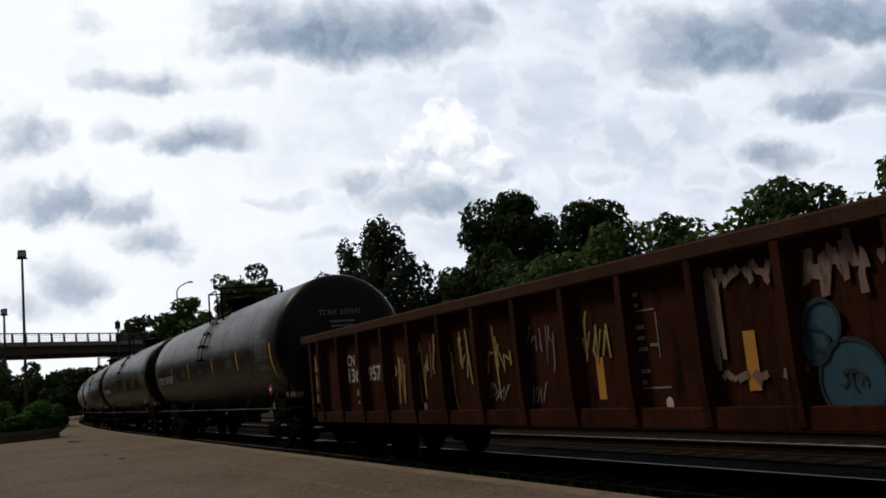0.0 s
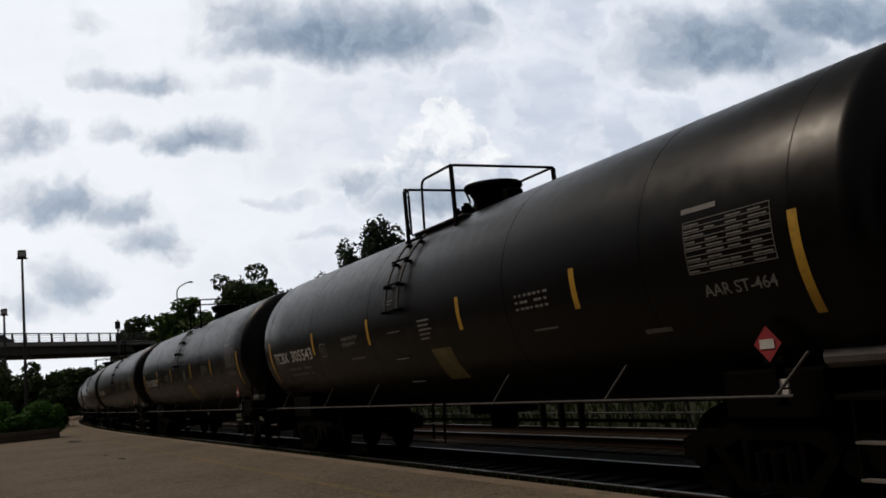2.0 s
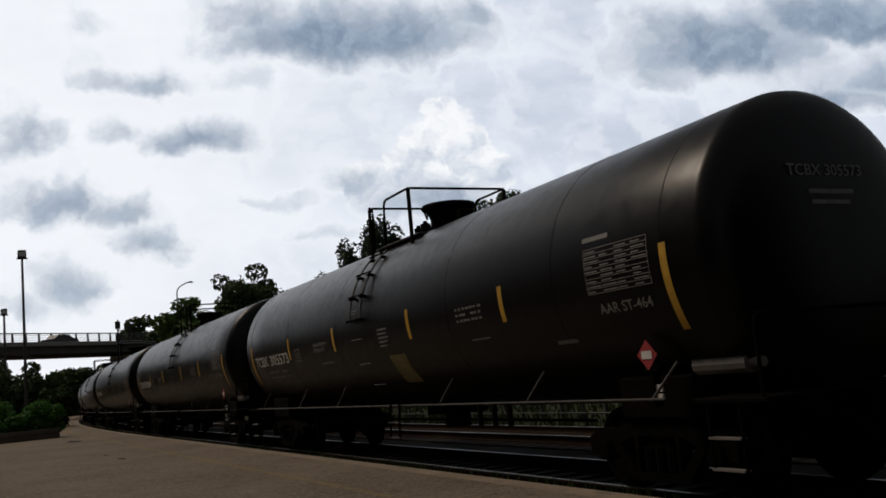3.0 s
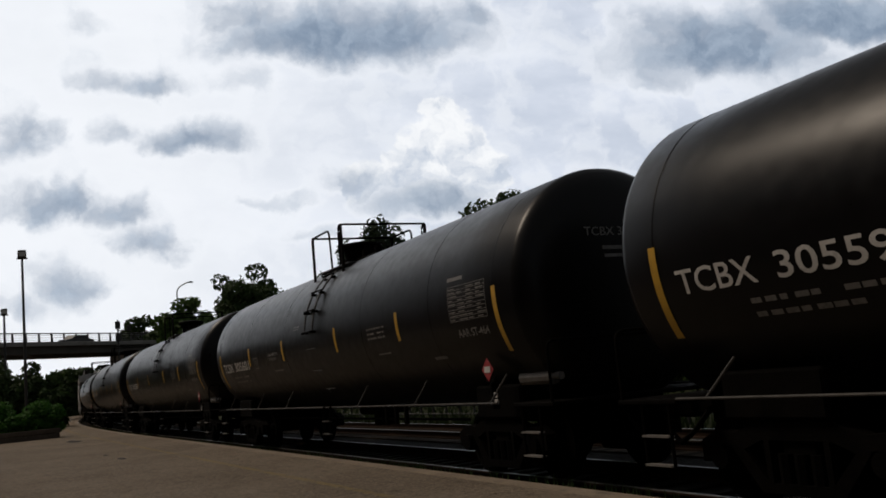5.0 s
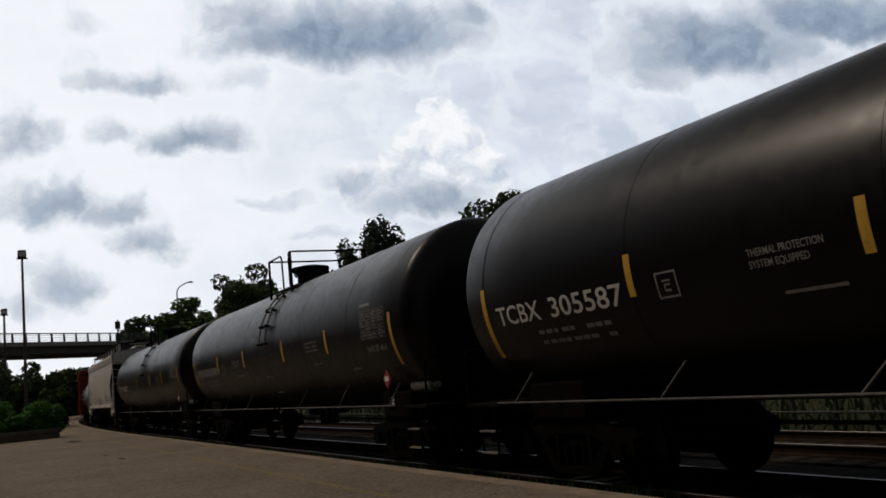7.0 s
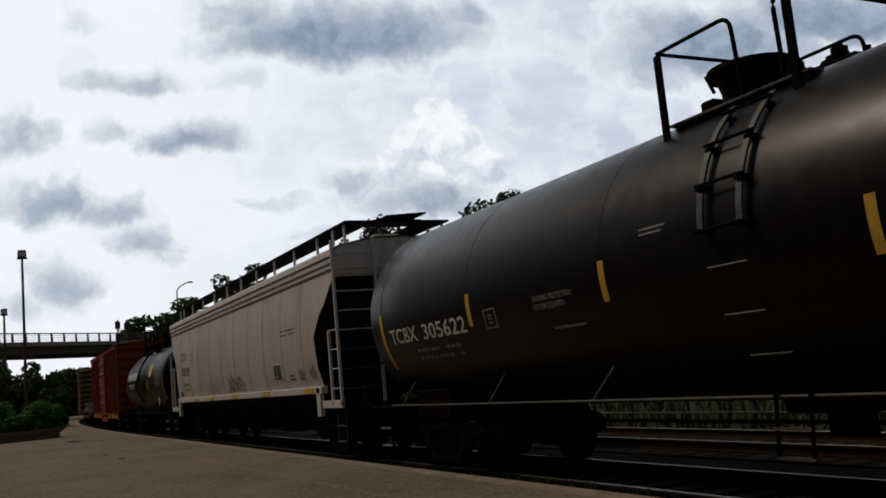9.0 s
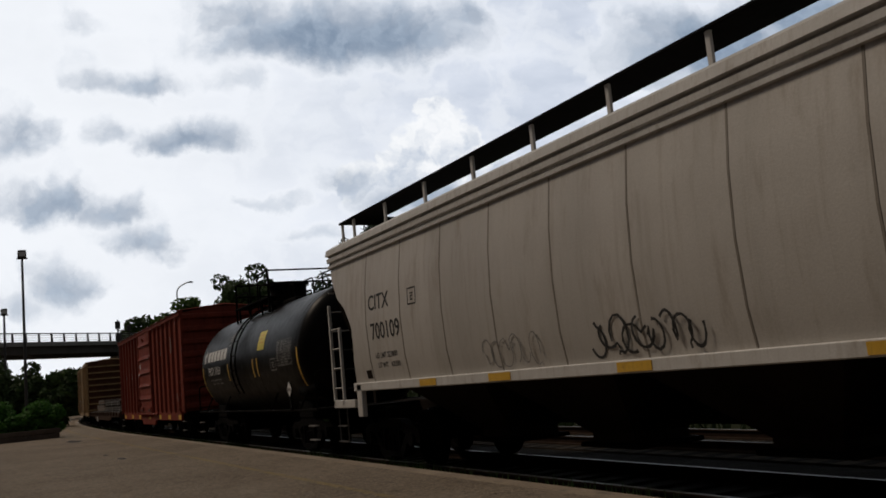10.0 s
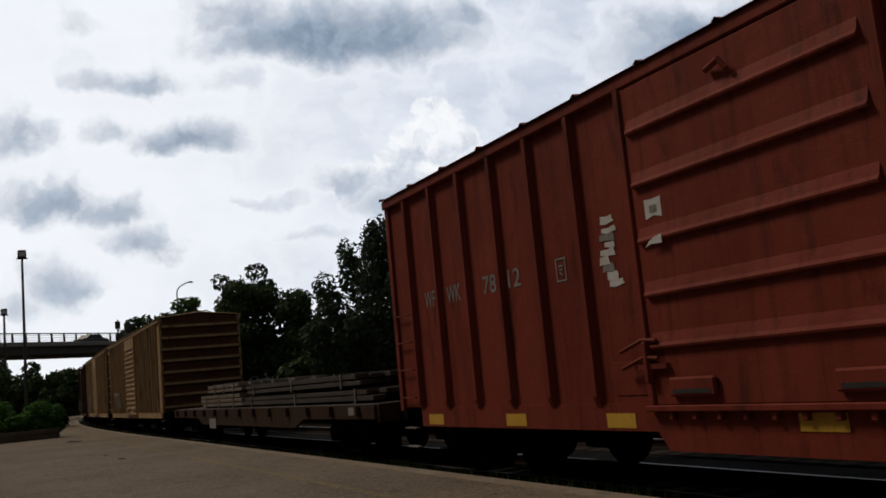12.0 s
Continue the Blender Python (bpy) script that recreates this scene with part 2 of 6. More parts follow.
# ---- geometry helpers ----
class Geo:
    """Collects vertices and faces of one mesh."""

    def __init__(self):
        self.v, self.f, self.smooth = [], [], False

    def quad(self, *pts):
        n = len(self.v)
        self.v += [tuple(p) for p in pts]
        self.f.append(tuple(range(n, n + len(pts))))
        return self

    def box(self, x0, x1, y0, y1, z0, z1, c=0.0):
        """A box with chamfered edges of width c."""
        if c <= 0:
            n = len(self.v)
            self.v += [(x, y, z) for x in (x0, x1) for y in (y0, y1) for z in (z0, z1)]
            self.f += [tuple(n + i for i in q) for q in ((0, 1, 3, 2), (4, 6, 7, 5), (0, 4, 5, 1), (2, 3, 7, 6), (0, 2, 6, 4), (1, 5, 7, 3))]
            return self
        n = len(self.v)
        lo, hi = (x0, y0, z0), (x1, y1, z1)
        index = {}
        for i in range(8):
            s = [(i >> k) & 1 for k in (2, 1, 0)]
            for axis in range(3):
                p = [0, 0, 0]
                for k in range(3):
                    edge, sign = (hi[k], -1) if s[k] else (lo[k], 1)
                    p[k] = edge if k == axis else edge + sign * c
                index[(i, axis)] = len(self.v)
                self.v.append(tuple(p))
        for axis in range(3):
            bit = 4 >> axis
            o1, o2 = [4 >> k for k in range(3) if k != axis]
            for side in (0, bit):
                self.f.append(tuple(index[(side + q, axis)] for q in (0, o1, o1 + o2, o2)))
        for axis in range(3):
            bit = 4 >> axis
            a1, a2 = [k for k in range(3) if k != axis]
            for q1 in (0, 1):
                for q2 in (0, 1):
                    i = q1 * (4 >> a1) + q2 * (4 >> a2)
                    self.f.append((index[(i, a1)], index[(i, a2)], index[(i + bit, a2)], index[(i + bit, a1)]))
        for i in range(8):
            self.f.append(tuple(index[(i, k)] for k in range(3)))
        return self

    def tube(self, pts, r, n=8, cap=True):
        """A round bar along a line of points; r may be one radius or one for each point."""
        pts = [Vector(p) for p in pts]
        rs = r if isinstance(r, (list, tuple)) else [r] * len(pts)
        base = len(self.v)
        up = Vector((0, 0, 1)) if abs((pts[1] - pts[0]).normalized().z) < 0.9 else Vector((1, 0, 0))
        for i, p in enumerate(pts):
            d = (pts[min(i + 1, len(pts) - 1)] - pts[max(i - 1, 0)]).normalized()
            u = d.cross(up).normalized()
            w = d.cross(u).normalized()
            for k in range(n):
                a = 2 * math.pi * k / n
                self.v.append(tuple(p + rs[i] * (math.cos(a) * u + math.sin(a) * w)))
        for i in range(len(pts) - 1):
            for k in range(n):
                a, b = base + i * n + k, base + i * n + (k + 1) % n
                self.f.append((a, b, b + n, a + n))
        if cap:
            self.f.append(tuple(range(base + n - 1, base - 1, -1)))
            self.f.append(tuple(range(base + (len(pts) - 1) * n, base + len(pts) * n)))
        return self

    def prism(self, outline, y0, y1):
        """An outline of (x, z) pushed from y0 to y1."""
        n, k = len(self.v), len(outline)
        self.v += [(x, y0, z) for x, z in outline] + [(x, y1, z) for x, z in outline]
        self.f += [tuple(range(n, n + k)), tuple(range(n + 2 * k - 1, n + k - 1, -1))]
        for i in range(k):
            j = (i + 1) % k
            self.f.append((n + i, n + k + i, n + k + j, n + j))
        return self

    def rows(self, rows, closed=False):
        """Skin over rows of equally many points."""
        base, k = len(self.v), len(rows[0])
        for row in rows:
            self.v += [tuple(p) for p in row]
        for i in range(len(rows) - 1):
            for j in range(k if closed else k - 1):
                a, b = base + i * k + j, base + i * k + (j + 1) % k
                self.f.append((a, b, b + k, a + k))
        return self

    def mesh(self, name):
        m = bpy.data.meshes.new(name)
        m.from_pydata(self.v, [], self.f)
        bm = bmesh.new()
        bm.from_mesh(m)
        bmesh.ops.recalc_face_normals(bm, faces=bm.faces)
        bm.to_mesh(m)
        bm.free()
        if self.smooth:
            m.shade_smooth()
            m.set_sharp_from_angle(angle=radians(40))
        return m


def thing(name, label, category, group="", kind=""):
    return tagged(new(name), label, category, group, kind)


def part(name, geo, material, parent=None, label="", smooth=False):
    if isinstance(geo, Geo):
        geo.smooth = geo.smooth or smooth
        geo = geo.mesh(name)
    m = geo
    if not m.materials:
        m.materials.append(material)
    ob = new(name, m)
    ob.parent = parent
    if label:
        ob["label"] = label
    if name in ("small_print", "data_table", "graffiti"):
        ob["kind"] = "stuff"
    return ob


def words(text, size, width=None):
    """The outline of a line of text as 2D points and faces, its left end at 0; width sets its length."""
    c = bpy.data.curves.new("words", "FONT")
    c.body, c.size, c.resolution_u, c.offset = text, size, 3, 0.010 * size
    ob = new("words", c)
    dg = bpy.context.evaluated_depsgraph_get()
    m = bpy.data.meshes.new_from_object(ob.evaluated_get(dg))
    pts = [(v.co.x, v.co.y) for v in m.vertices]
    faces = [tuple(p.vertices) for p in m.polygons]
    bpy.data.objects.remove(ob)
    bpy.data.curves.remove(c)
    bpy.data.meshes.remove(m)
    lo, hi = min(p[0] for p in pts), max(p[0] for p in pts)
    top = max(p[1] for p in pts)
    k = (width / (hi - lo)) if width else 1.0
    ky = size / top
    return [((x - lo) * k, y * ky) for x, y in pts], faces


def bars2d(rects):
    """Plain bars: (x, z, width, height)."""
    pts, faces = [], []
    for x, z, w, h in rects:
        n = len(pts)
        steps = max(1, int(h / 0.12) + 1)
        for i in range(steps + 1):
            pts += [(x, z + h * i / steps), (x + w, z + h * i / steps)]
        for i in range(steps):
            a = n + 2 * i
            faces.append((a, a + 1, a + 3, a + 2))
    return pts, faces


def ribbon2d(points, width):
    """A painted stroke along 2D points."""
    pts, faces = [], []
    for i, (x, z) in enumerate(points):
        a, b = points[max(i - 1, 0)], points[min(i + 1, len(points) - 1)]
        d = Vector((b[0] - a[0], b[1] - a[1]))
        d = d.normalized() if d.length > 1e-6 else Vector((1, 0))
        w = width * (0.7 + 0.5 * random.random()) / 2
        pts += [(x - d.y * w, z + d.x * w, 0.0003 * i), (x + d.y * w, z - d.x * w, 0.0003 * i)]
    for i in range(len(points) - 1):
        faces.append((2 * i, 2 * i + 1, 2 * i + 3, 2 * i + 2))
    return pts, faces


def scribble(x, z, w, h, turns, width, seed, angular=False):
    """A run of looping strokes that fills a field like a hand-sprayed tag, with no letters in it."""
    rnd = random.Random(seed)
    pts, faces = [], []
    for s in range(turns):
        cx = x + w * (s + 0.5) / turns
        rx, rz = w / turns * rnd.uniform(0.45, 0.8), h * rnd.uniform(0.3, 0.5)
        a0, sweep = rnd.uniform(0, 6.28), rnd.choice((-1, 1)) * rnd.uniform(3.0, 5.6)
        cz = z + h * rnd.uniform(0.4, 0.6)
        line = [(cx + rx * math.cos(a0 + sweep * i / 10) + 0.25 * rx * (i / 10 - 0.5), cz + rz * math.sin(a0 + sweep * i / 10)) for i in range(11)]
        if angular:
            c = w / turns
            line = [(cx + c * rnd.uniform(-0.6, 0.6) + 0.2 * c * (0.5 - i % 2), z + h * (rnd.uniform(0.55, 1.0) if i % 2 == 0 else rnd.uniform(0.0, 0.6))) for i in range(rnd.randint(3, 5))]
        line.append((line[-1][0] + rnd.uniform(-0.5, 0.8) * rx, line[-1][1] + rnd.uniform(-0.9, 0.9) * rz))
        p, f = ribbon2d(line, width)
        faces += [tuple(i + len(pts) for i in q) for q in f]
        pts += [(u, v, k + 0.0035 * s) for u, v, k in p]
    return pts, faces


def flat(shape, x, z, y, tilt=0.0):
    """Lays a 2D shape on an upright wall at y that faces the platform."""
    g = Geo()
    g.v = [(x + p, y + tilt * q - sum(lift), z + q) for p, q, *lift in shape[0]]
    g.f = list(shape[1])
    return g


def wrapped(shape, x, z, r, zc, off=0.005):
    """Lays a 2D shape round a tank's side, its foot at height z."""
    a0 = math.asin(max(-1, min(1, (z - zc) / r)))
    g = Geo()
    g.v = [(x + p, -(r + off) * math.cos(a0 + q / r), zc + (r + off) * math.sin(a0 + q / r)) for p, q in shape[0]]
    g.f = list(shape[1])
    return g


# ---- the track's line and the train's advance ----
TRACK_Y, BEND, BEND_FROM = 7.34, 0.00157, -40.0


def bent(x):
    q = max(0.0, BEND_FROM - x)
    return 0.5 * BEND * q * q, -BEND * q


def advance(t):
    return 16.710 * t - 0.01526 * t * t


TRAIN = []      # (thing, its middle along the train at the start)
WHEELS = []


# ---- rolling stock ----
def wheelset_geo(r=0.457):
    g = Geo()
    g.tube([(0, -0.9, 0), (0, 0.9, 0)], 0.08, 10)
    for s in (-1, 1):
        ring = []
        for y, q in ((0.64, r + 0.027), (0.675, r + 0.027), (0.69, r + 0.004), (0.79, r - 0.004), (0.79, r - 0.06), (0.75, r - 0.07), (0.74, 0.16), (0.80, 0.14), (0.80, 0.085),
                     (0.62, 0.085), (0.64, 0.15), (0.69, 0.17), (0.69, r - 0.07), (0.64, r - 0.06), (0.64, r + 0.027)):
            ring.append([(q * math.cos(a), s * y, q * math.sin(a)) for a in (2 * math.pi * k / 28 for k in range(28))])
        g.rows(ring, closed=True)
    g.smooth = True
    return g.mesh("wheelset")


def sideframe_geo():
    """Cast side frame with its bearing adapters, window and spring nest, for both sides."""
    g = Geo()
    for s in (-1, 1):
        y0, y1 = s * 0.93, s * 1.09
        top = [(-1.16, 0.40), (-1.16, 0.60), (-0.95, 0.70), (-0.70, 0.68), (-0.42, 0.78), (0.42, 0.78), (0.70, 0.68), (0.95, 0.70), (1.16, 0.60), (1.16, 0.40), (1.02, 0.40), (0.98, 0.54), (0.80, 0.56),
               (0.64, 0.52), (0.38, 0.62), (-0.38, 0.62), (-0.64, 0.52), (-0.80, 0.56), (-0.98, 0.54), (-1.02, 0.40)]
        g.prism(top, y0, y1)
        g.prism([(-0.76, 0.54), (-0.62, 0.54), (-0.34, 0.24), (0.34, 0.24), (0.62, 0.54), (0.76, 0.54), (0.44, 0.15), (-0.44, 0.15)], y0, y1)
        for x in (-0.36, 0.30):
            g.box(x, x + 0.06, min(y0, y1), max(y0, y1), 0.24, 0.64)
        for x in (-0.18, 0.0, 0.18):
            g.tube([(x, s * 1.01, 0.24), (x, s * 1.01, 0.50)], 0.08, 8)
        for x in (-0.89, 0.89):
            g.tube([(x, s * 0.86, 0.457), (x, s * 1.14, 0.457)], 0.11, 12)
    g.box(-0.19, 0.19, -1.05, 1.05, 0.48, 0.66, 0.02)
    g.tube([(-0.5, -0.6, 0.40), (-0.5, 0.6, 0.40)], 0.05, 6)
    g.tube([(0.5, -0.6, 0.40), (0.5, 0.6, 0.40)], 0.05, 6)
    return g.mesh("side_frames")


WHEELSET, SIDEFRAME = wheelset_geo(), sideframe_geo()


def trucks(car, at):
    for x in (-at, at):
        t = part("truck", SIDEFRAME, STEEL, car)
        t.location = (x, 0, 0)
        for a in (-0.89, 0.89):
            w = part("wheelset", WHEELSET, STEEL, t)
            w.matrix_parent_inverse = Matrix.Translation((a, 0, 0.457))
            WHEELS.append(w)


def coupler(car, x, s):
    g = Geo().box(min(x, x + s * 0.55), max(x, x + s * 0.55), -0.09, 0.09, 0.76, 0.94, 0.02)
    g.box(min(x + s * 0.50, x + s * 0.80), max(x + s * 0.50, x + s * 0.80), -0.16, 0.13, 0.72, 0.98, 0.04)
    g.tube([(x, -0.35, 0.85), (x + s * 0.3, -0.35, 0.6), (x + s * 0.6, -0.3, 0.45), (x + s * 0.8, -0.25, 0.55)], 0.03, 6)
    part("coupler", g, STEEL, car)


def rungs(name, car, x0, x1, y, zs, material, r=0.014, stiles=None, depth=0.0):
    """A ladder on the side at y: round rungs between two flat stiles."""
    for z in zs:
        part("rung", Geo().tube([(x0, y, z), (x1, y, z)], r, 6), material, car)
    if stiles:
        for x in (x0, x1):
            part(name, Geo().box(x - 0.025, x + 0.025, y - 0.02, y + 0.02 + depth, stiles[0], stiles[1], 0.005), material, car)


def hoop(pts, r=0.022):
    return Geo().tube(pts, r, 8)


def rounded(pts, r, n=4):
    """Rounds off the corners of a line of points."""
    pts = [Vector(p) for p in pts]
    out = [pts[0]]
    for a, b, c in zip(pts, pts[1:], pts[2:]):
        d0, d1 = (a - b).normalized() * r, (c - b).normalized() * r
        for i in range(n + 1):
            t = i / n
            out.append((b + d0) * (1 - t) ** 2 + b * 2 * t * (1 - t) + (b + d1) * t ** 2)
    out.append(pts[-1])
    return out


def shell(half, head, r, zc, n=72):
    """A tank with dished heads: straight to half - head, closed at half."""
    rings = []
    xs = [(-half + head * (1 - math.cos(a)), math.sin(a)) for a in (0.002, 0.01, 0.03, 0.07, 0.14, 0.25, 0.42, 0.62, 0.85, 1.1, 1.35, 1.57)]
    xs = [(x, k ** 0.5) for x, k in xs]
    line = xs + [(x, 1.0) for x in np.linspace(-half + head, half - head, 13)[1:-1]] + [(-x, k) for x, k in reversed(xs)]
    for x, k in line:
        rings.append([(x, r * k * math.cos(2 * math.pi * i / n), zc + r * k * math.sin(2 * math.pi * i / n)) for i in range(n)])
    g = Geo().rows(rings, closed=True)
    g.f += [tuple(range(n)), tuple(range(len(g.v) - n, len(g.v)))]
    g.smooth = True
    return g


def seam(x, r, zc, w=0.03, n=72):
    g = Geo()
    g.rows([[(x + dx, q * math.cos(2 * math.pi * i / n), zc + q * math.sin(2 * math.pi * i / n)) for i in range(n)]
            for dx, q in ((-w, r - 0.01), (-w * 0.6, r + 0.003), (w * 0.6, r + 0.003), (w, r - 0.01))], closed=True)
    g.smooth = True
    return g


def lines_block(x, z, w, h, rows, cols, seed, frame_w=0.0):
    """A table of unreadable small print as bars, with ruled lines if frame_w is given."""
    rnd = random.Random(seed)
    rects = []
    for i in range(rows):
        zz = z + h * (rows - 1 - i + 0.25) / rows
        for j in range(cols):
            xx = x + w * (j + 0.06) / cols
            if rnd.random() < 0.9:
                rects.append((xx, zz, w / cols * rnd.uniform(0.45, 0.95), h / rows * (0.28 if frame_w else 0.38)))
    if frame_w:
        for i in range(rows + 1):
            rects.append((x, z + h * i / rows - frame_w / 2, w, frame_w))
        rects += [(x, z, frame_w, h), (x + w - frame_w, z, frame_w, h)]
    return bars2d(rects)


def square_sign(x, z, w, h, t=0.02):
    return bars2d([(x, z, w, t), (x, z + h - t, w, t), (x, z + t, t, h - 2 * t), (x + w - t, z + t, t, h - 2 * t), (x + w * 0.3, z + h * 0.62, w * 0.4, t), (x + w * 0.35, z + h * 0.25, t, h * 0.25),
                   (x + w * 0.35, z + h * 0.25, w * 0.3, t), (x + w * 0.35, z + h * 0.47, w * 0.3, t)])


def diamond(c, s, n=6):
    pts = [(c[0], c[1] - s), (c[0] + s, c[1]), (c[0], c[1] + s), (c[0] - s, c[1])]
    return pts, [(0, 1, 2, 3)]


TR, TZ = 1.54, 2.43


def tank_car(number, middle, plate=False, code=None, turn=1, late=0):
    car = thing("tank_car", "long black tank car with yellow strips and white stencilled marks", "tank car", "tank cars of the train")
    r, zc = TR, TZ
    part("tank", shell(8.29, 0.32, r, zc), TANK, car)
    for x in (-7.55, -4.6, -1.6, 2.9, 5.6, 7.5):
        part("seam", seam(x, r, zc, 0.012), TANK, car)
    # yellow strips
    for x, z0, z1 in ((-7.57, 1.60, 2.49), (-4.58, 2.06, 2.49), (-1.80 + 0.22 * late, 2.06, 2.49), (1.57 + 0.15 * late, 2.04, 2.49), (4.42, 2.04, 2.49), (7.54, 1.68, 2.52)):
        part("yellow_strip", wrapped(bars2d([(-0.05, 0, 0.10, (math.asin((z1 - zc) / r) - math.asin((z0 - zc) / r)) * r)]), x, z0, r, zc), YELLOW, car, "narrow yellow reflective strip")
    # marks
    if number:
        part("lettering", wrapped(words("TCBX", 0.23, 0.98), -7.30, 2.00, r, zc), WHITE, car, "white stencilled lettering")
        part("lettering", wrapped(words(number, 0.23, 1.36), -6.10, 2.00, r, zc), WHITE, car, "white stencilled number")
    else:
        part("lettering", wrapped(bars2d([(i * 0.27, 0, 0.17, 0.22) for i in range(10)]), -7.30, 2.00, r, zc), FADED, car)
    part("small_print", wrapped(lines_block(0, 0, 1.45, 0.26, 2, 9, 3), -6.5, 1.68, r, zc), FADED, car)
    for txt, dz in (("THERMAL PROTECTION", 0.10), ("SYSTEM EQUIPPED", 0.0)):
        part("lettering", wrapped(words(txt, 0.065, 0.80 if dz else 0.64), -2.98, 2.11 + dz, r, zc), FADED, car, "small stencilled notice")
    part("small_print", wrapped(bars2d([(0, 0, 0.62, 0.03)]), -2.7, 1.86, r, zc), FADED, car)
    part("small_print", wrapped(lines_block(0, 0, 0.75, 0.24, 3, 7, 7), 3.16, 2.12, r, zc), FADED, car)
    part("small_print", wrapped(lines_block(0, 0, 0.42, 0.10, 2, 1, 8), -0.95, 2.62, r, zc), FADED, car)
    part("small_print", wrapped(bars2d([(0, 0, 0.50, 0.022)]), 3.42, 1.87, r, zc), FADED, car)
    part("small_print", wrapped(bars2d([(0, 0, 0.40, 0.05)]), 5.35, 1.68, r, zc), FADED, car)
    part("square_sign", wrapped(square_sign(0, 0, 0.30, 0.26), -4.20, 1.99, r, zc), FADED, car)
    part("data_table", wrapped(lines_block(0, 0, 1.06, 0.48, 9, 4, 11, 0.007), 6.26, 2.16, r, zc), FADED, car, "ruled table of small stencilled print")
    part("small_print", wrapped(bars2d([(0, 0, 0.45, 0.05)]), 6.24, 2.72, r, zc), FADED, car)
    part("lettering", wrapped(words(code or "AAR ST-464", 0.11, 0.86), 6.38, 1.94, r, zc), FADED, car)
    if plate:
        part("small_print", wrapped(lines_block(0, 0, 0.5, 0.34, 5, 1, 21), 0.30, 1.98, r, zc), FADED, car)
        part("yellow_panel", wrapped(bars2d([(0, 0, 0.62, 0.55)]), 0.52, 1.38, r, zc), DULLYELLOW, car, "dirty yellow panel")
    # placard in its holder
    p = part("placard_holder", Geo().box(6.88, 7.10, -1.40, -1.36, 1.30, 1.36, 0.004).box(6.97, 7.01, -1.40, -1.30, 0.95, 1.32), STEEL, car)
    part("placard", flat(diamond((6.97, 1.47), 0.155), 0, 0, -1.41), PLACARD, car, "red diamond placard with a white number field")
    part("placard_field", flat(bars2d([(6.89, 1.43, 0.16, 0.08)]), 0, 0, -1.418), WHITE, car)
    part("tag_plate", Geo().box(6.98, 7.10, -1.38, -1.36, 1.10, 1.17).box(6.98, 7.10, -1.38, -1.36, 1.02, 1.08), WHITE, car)
    # end face print
    if number:
        pts, faces = words("TCBX " + number, 0.11, 1.02)
        g = Geo()
        g.v, g.f = [(8.294, -0.58 + u, 3.02 + v) for u, v in pts], list(faces)
        part("lettering", g, FADED, car, "small stencilled number on the head")
    part("small_print", Geo().box(8.282, 8.298, -0.32, 0.28, 2.84, 2.885).box(8.282, 8.298, -0.30, 0.22, 2.74, 2.78), FADED, car)
    # ladder over the tank's shoulder
    l0, l1 = (0.02, 0.50) if turn > 0 else (-0.70, -0.22)
    for x in (l0, l1):
        arc = [radians(2 + 50 * k / 8) for k in range(9)]
        g = Geo().rows([[(x - 0.035, -(r + 0.05) * math.cos(q), zc + (r + 0.05) * math.sin(q)), (x - 0.035, -(r + 0.075) * math.cos(q), zc + (r + 0.075) * math.sin(q)),
                         (x + 0.035, -(r + 0.075) * math.cos(q), zc + (r + 0.075) * math.sin(q)), (x + 0.035, -(r + 0.05) * math.cos(q), zc + (r + 0.05) * math.sin(q))] for q in arc], closed=True)
        part("ladder_stile", g, SCUFFED, car, "flat scuffed ladder stile")
    for k in range(4):
        q = radians(3 + 15 * k)
        part("rung", Geo().tube([(l0 - 0.06, -(r + 0.09) * math.cos(q), zc + (r + 0.09) * math.sin(q)), (l1 + 0.06, -(r + 0.09) * math.cos(q), zc + (r + 0.09) * math.sin(q))], 0.017, 6), STEEL, car)
        for x in (l0, l1):
            part("rung_foot", Geo().box(x - 0.04, x + 0.04, -(r + 0.11) * math.cos(q) - 0.01, -(r - 0.01) * math.cos(q), zc + r * math.sin(q) - 0.022, zc + r * math.sin(q) + 0.022, 0.008), STEEL, car)
    for k in range(3):
        q = radians(-9 - 16 * k)
        part("rung", Geo().tube([(l0, -(r + 0.06) * math.cos(q), zc + (r + 0.06) * math.sin(q)), (l1, -(r + 0.06) * math.cos(q), zc + (r + 0.06) * math.sin(q))], 0.011, 6), SCUFFED, car)
    # platform, manway and rails on top; some cars carry them turned about
    top = zc + r
    X = lambda x: turn * (x + 0.13) - 0.13
    for y in (-0.84, 0.62):
        g = Geo().box(-1.05, 0.80, y, y + 0.22, 3.80, 3.83, 0.005)
        for x in (-1.0, -0.2, 0.7):
            g.box(x, x + 0.05, y + 0.04, y + 0.08, 3.62, 3.80)
        part("top_platform", g, SCUFFED, car, "scuffed walkway plank on brackets")
    cx = X(-0.62)
    m = Geo().tube([(cx, 0, top - 0.12), (cx, 0, top + 0.16), (cx, 0, top + 0.33)], [0.33, 0.33, 0.38], 24)
    m.tube([(cx, 0, top + 0.33), (cx, 0, top + 0.36), (cx, 0, top + 0.41), (cx, 0, top + 0.45)], [0.46, 0.48, 0.46, 0.25], 24)
    manway = part("manway", m, STEEL, car, "black manway with a wide lid", smooth=True)
    for k in range(8):
        ang = k * 0.785
        part("manway_bolt", Geo().tube([(cx + 0.40 * math.cos(ang), 0.40 * math.sin(ang), top + 0.20), (cx + 0.47 * math.cos(ang), 0.47 * math.sin(ang), top + 0.40)], 0.02, 6), STEEL, manway)
    lo_x, hi_x = sorted((X(-1.30), X(-1.08)))
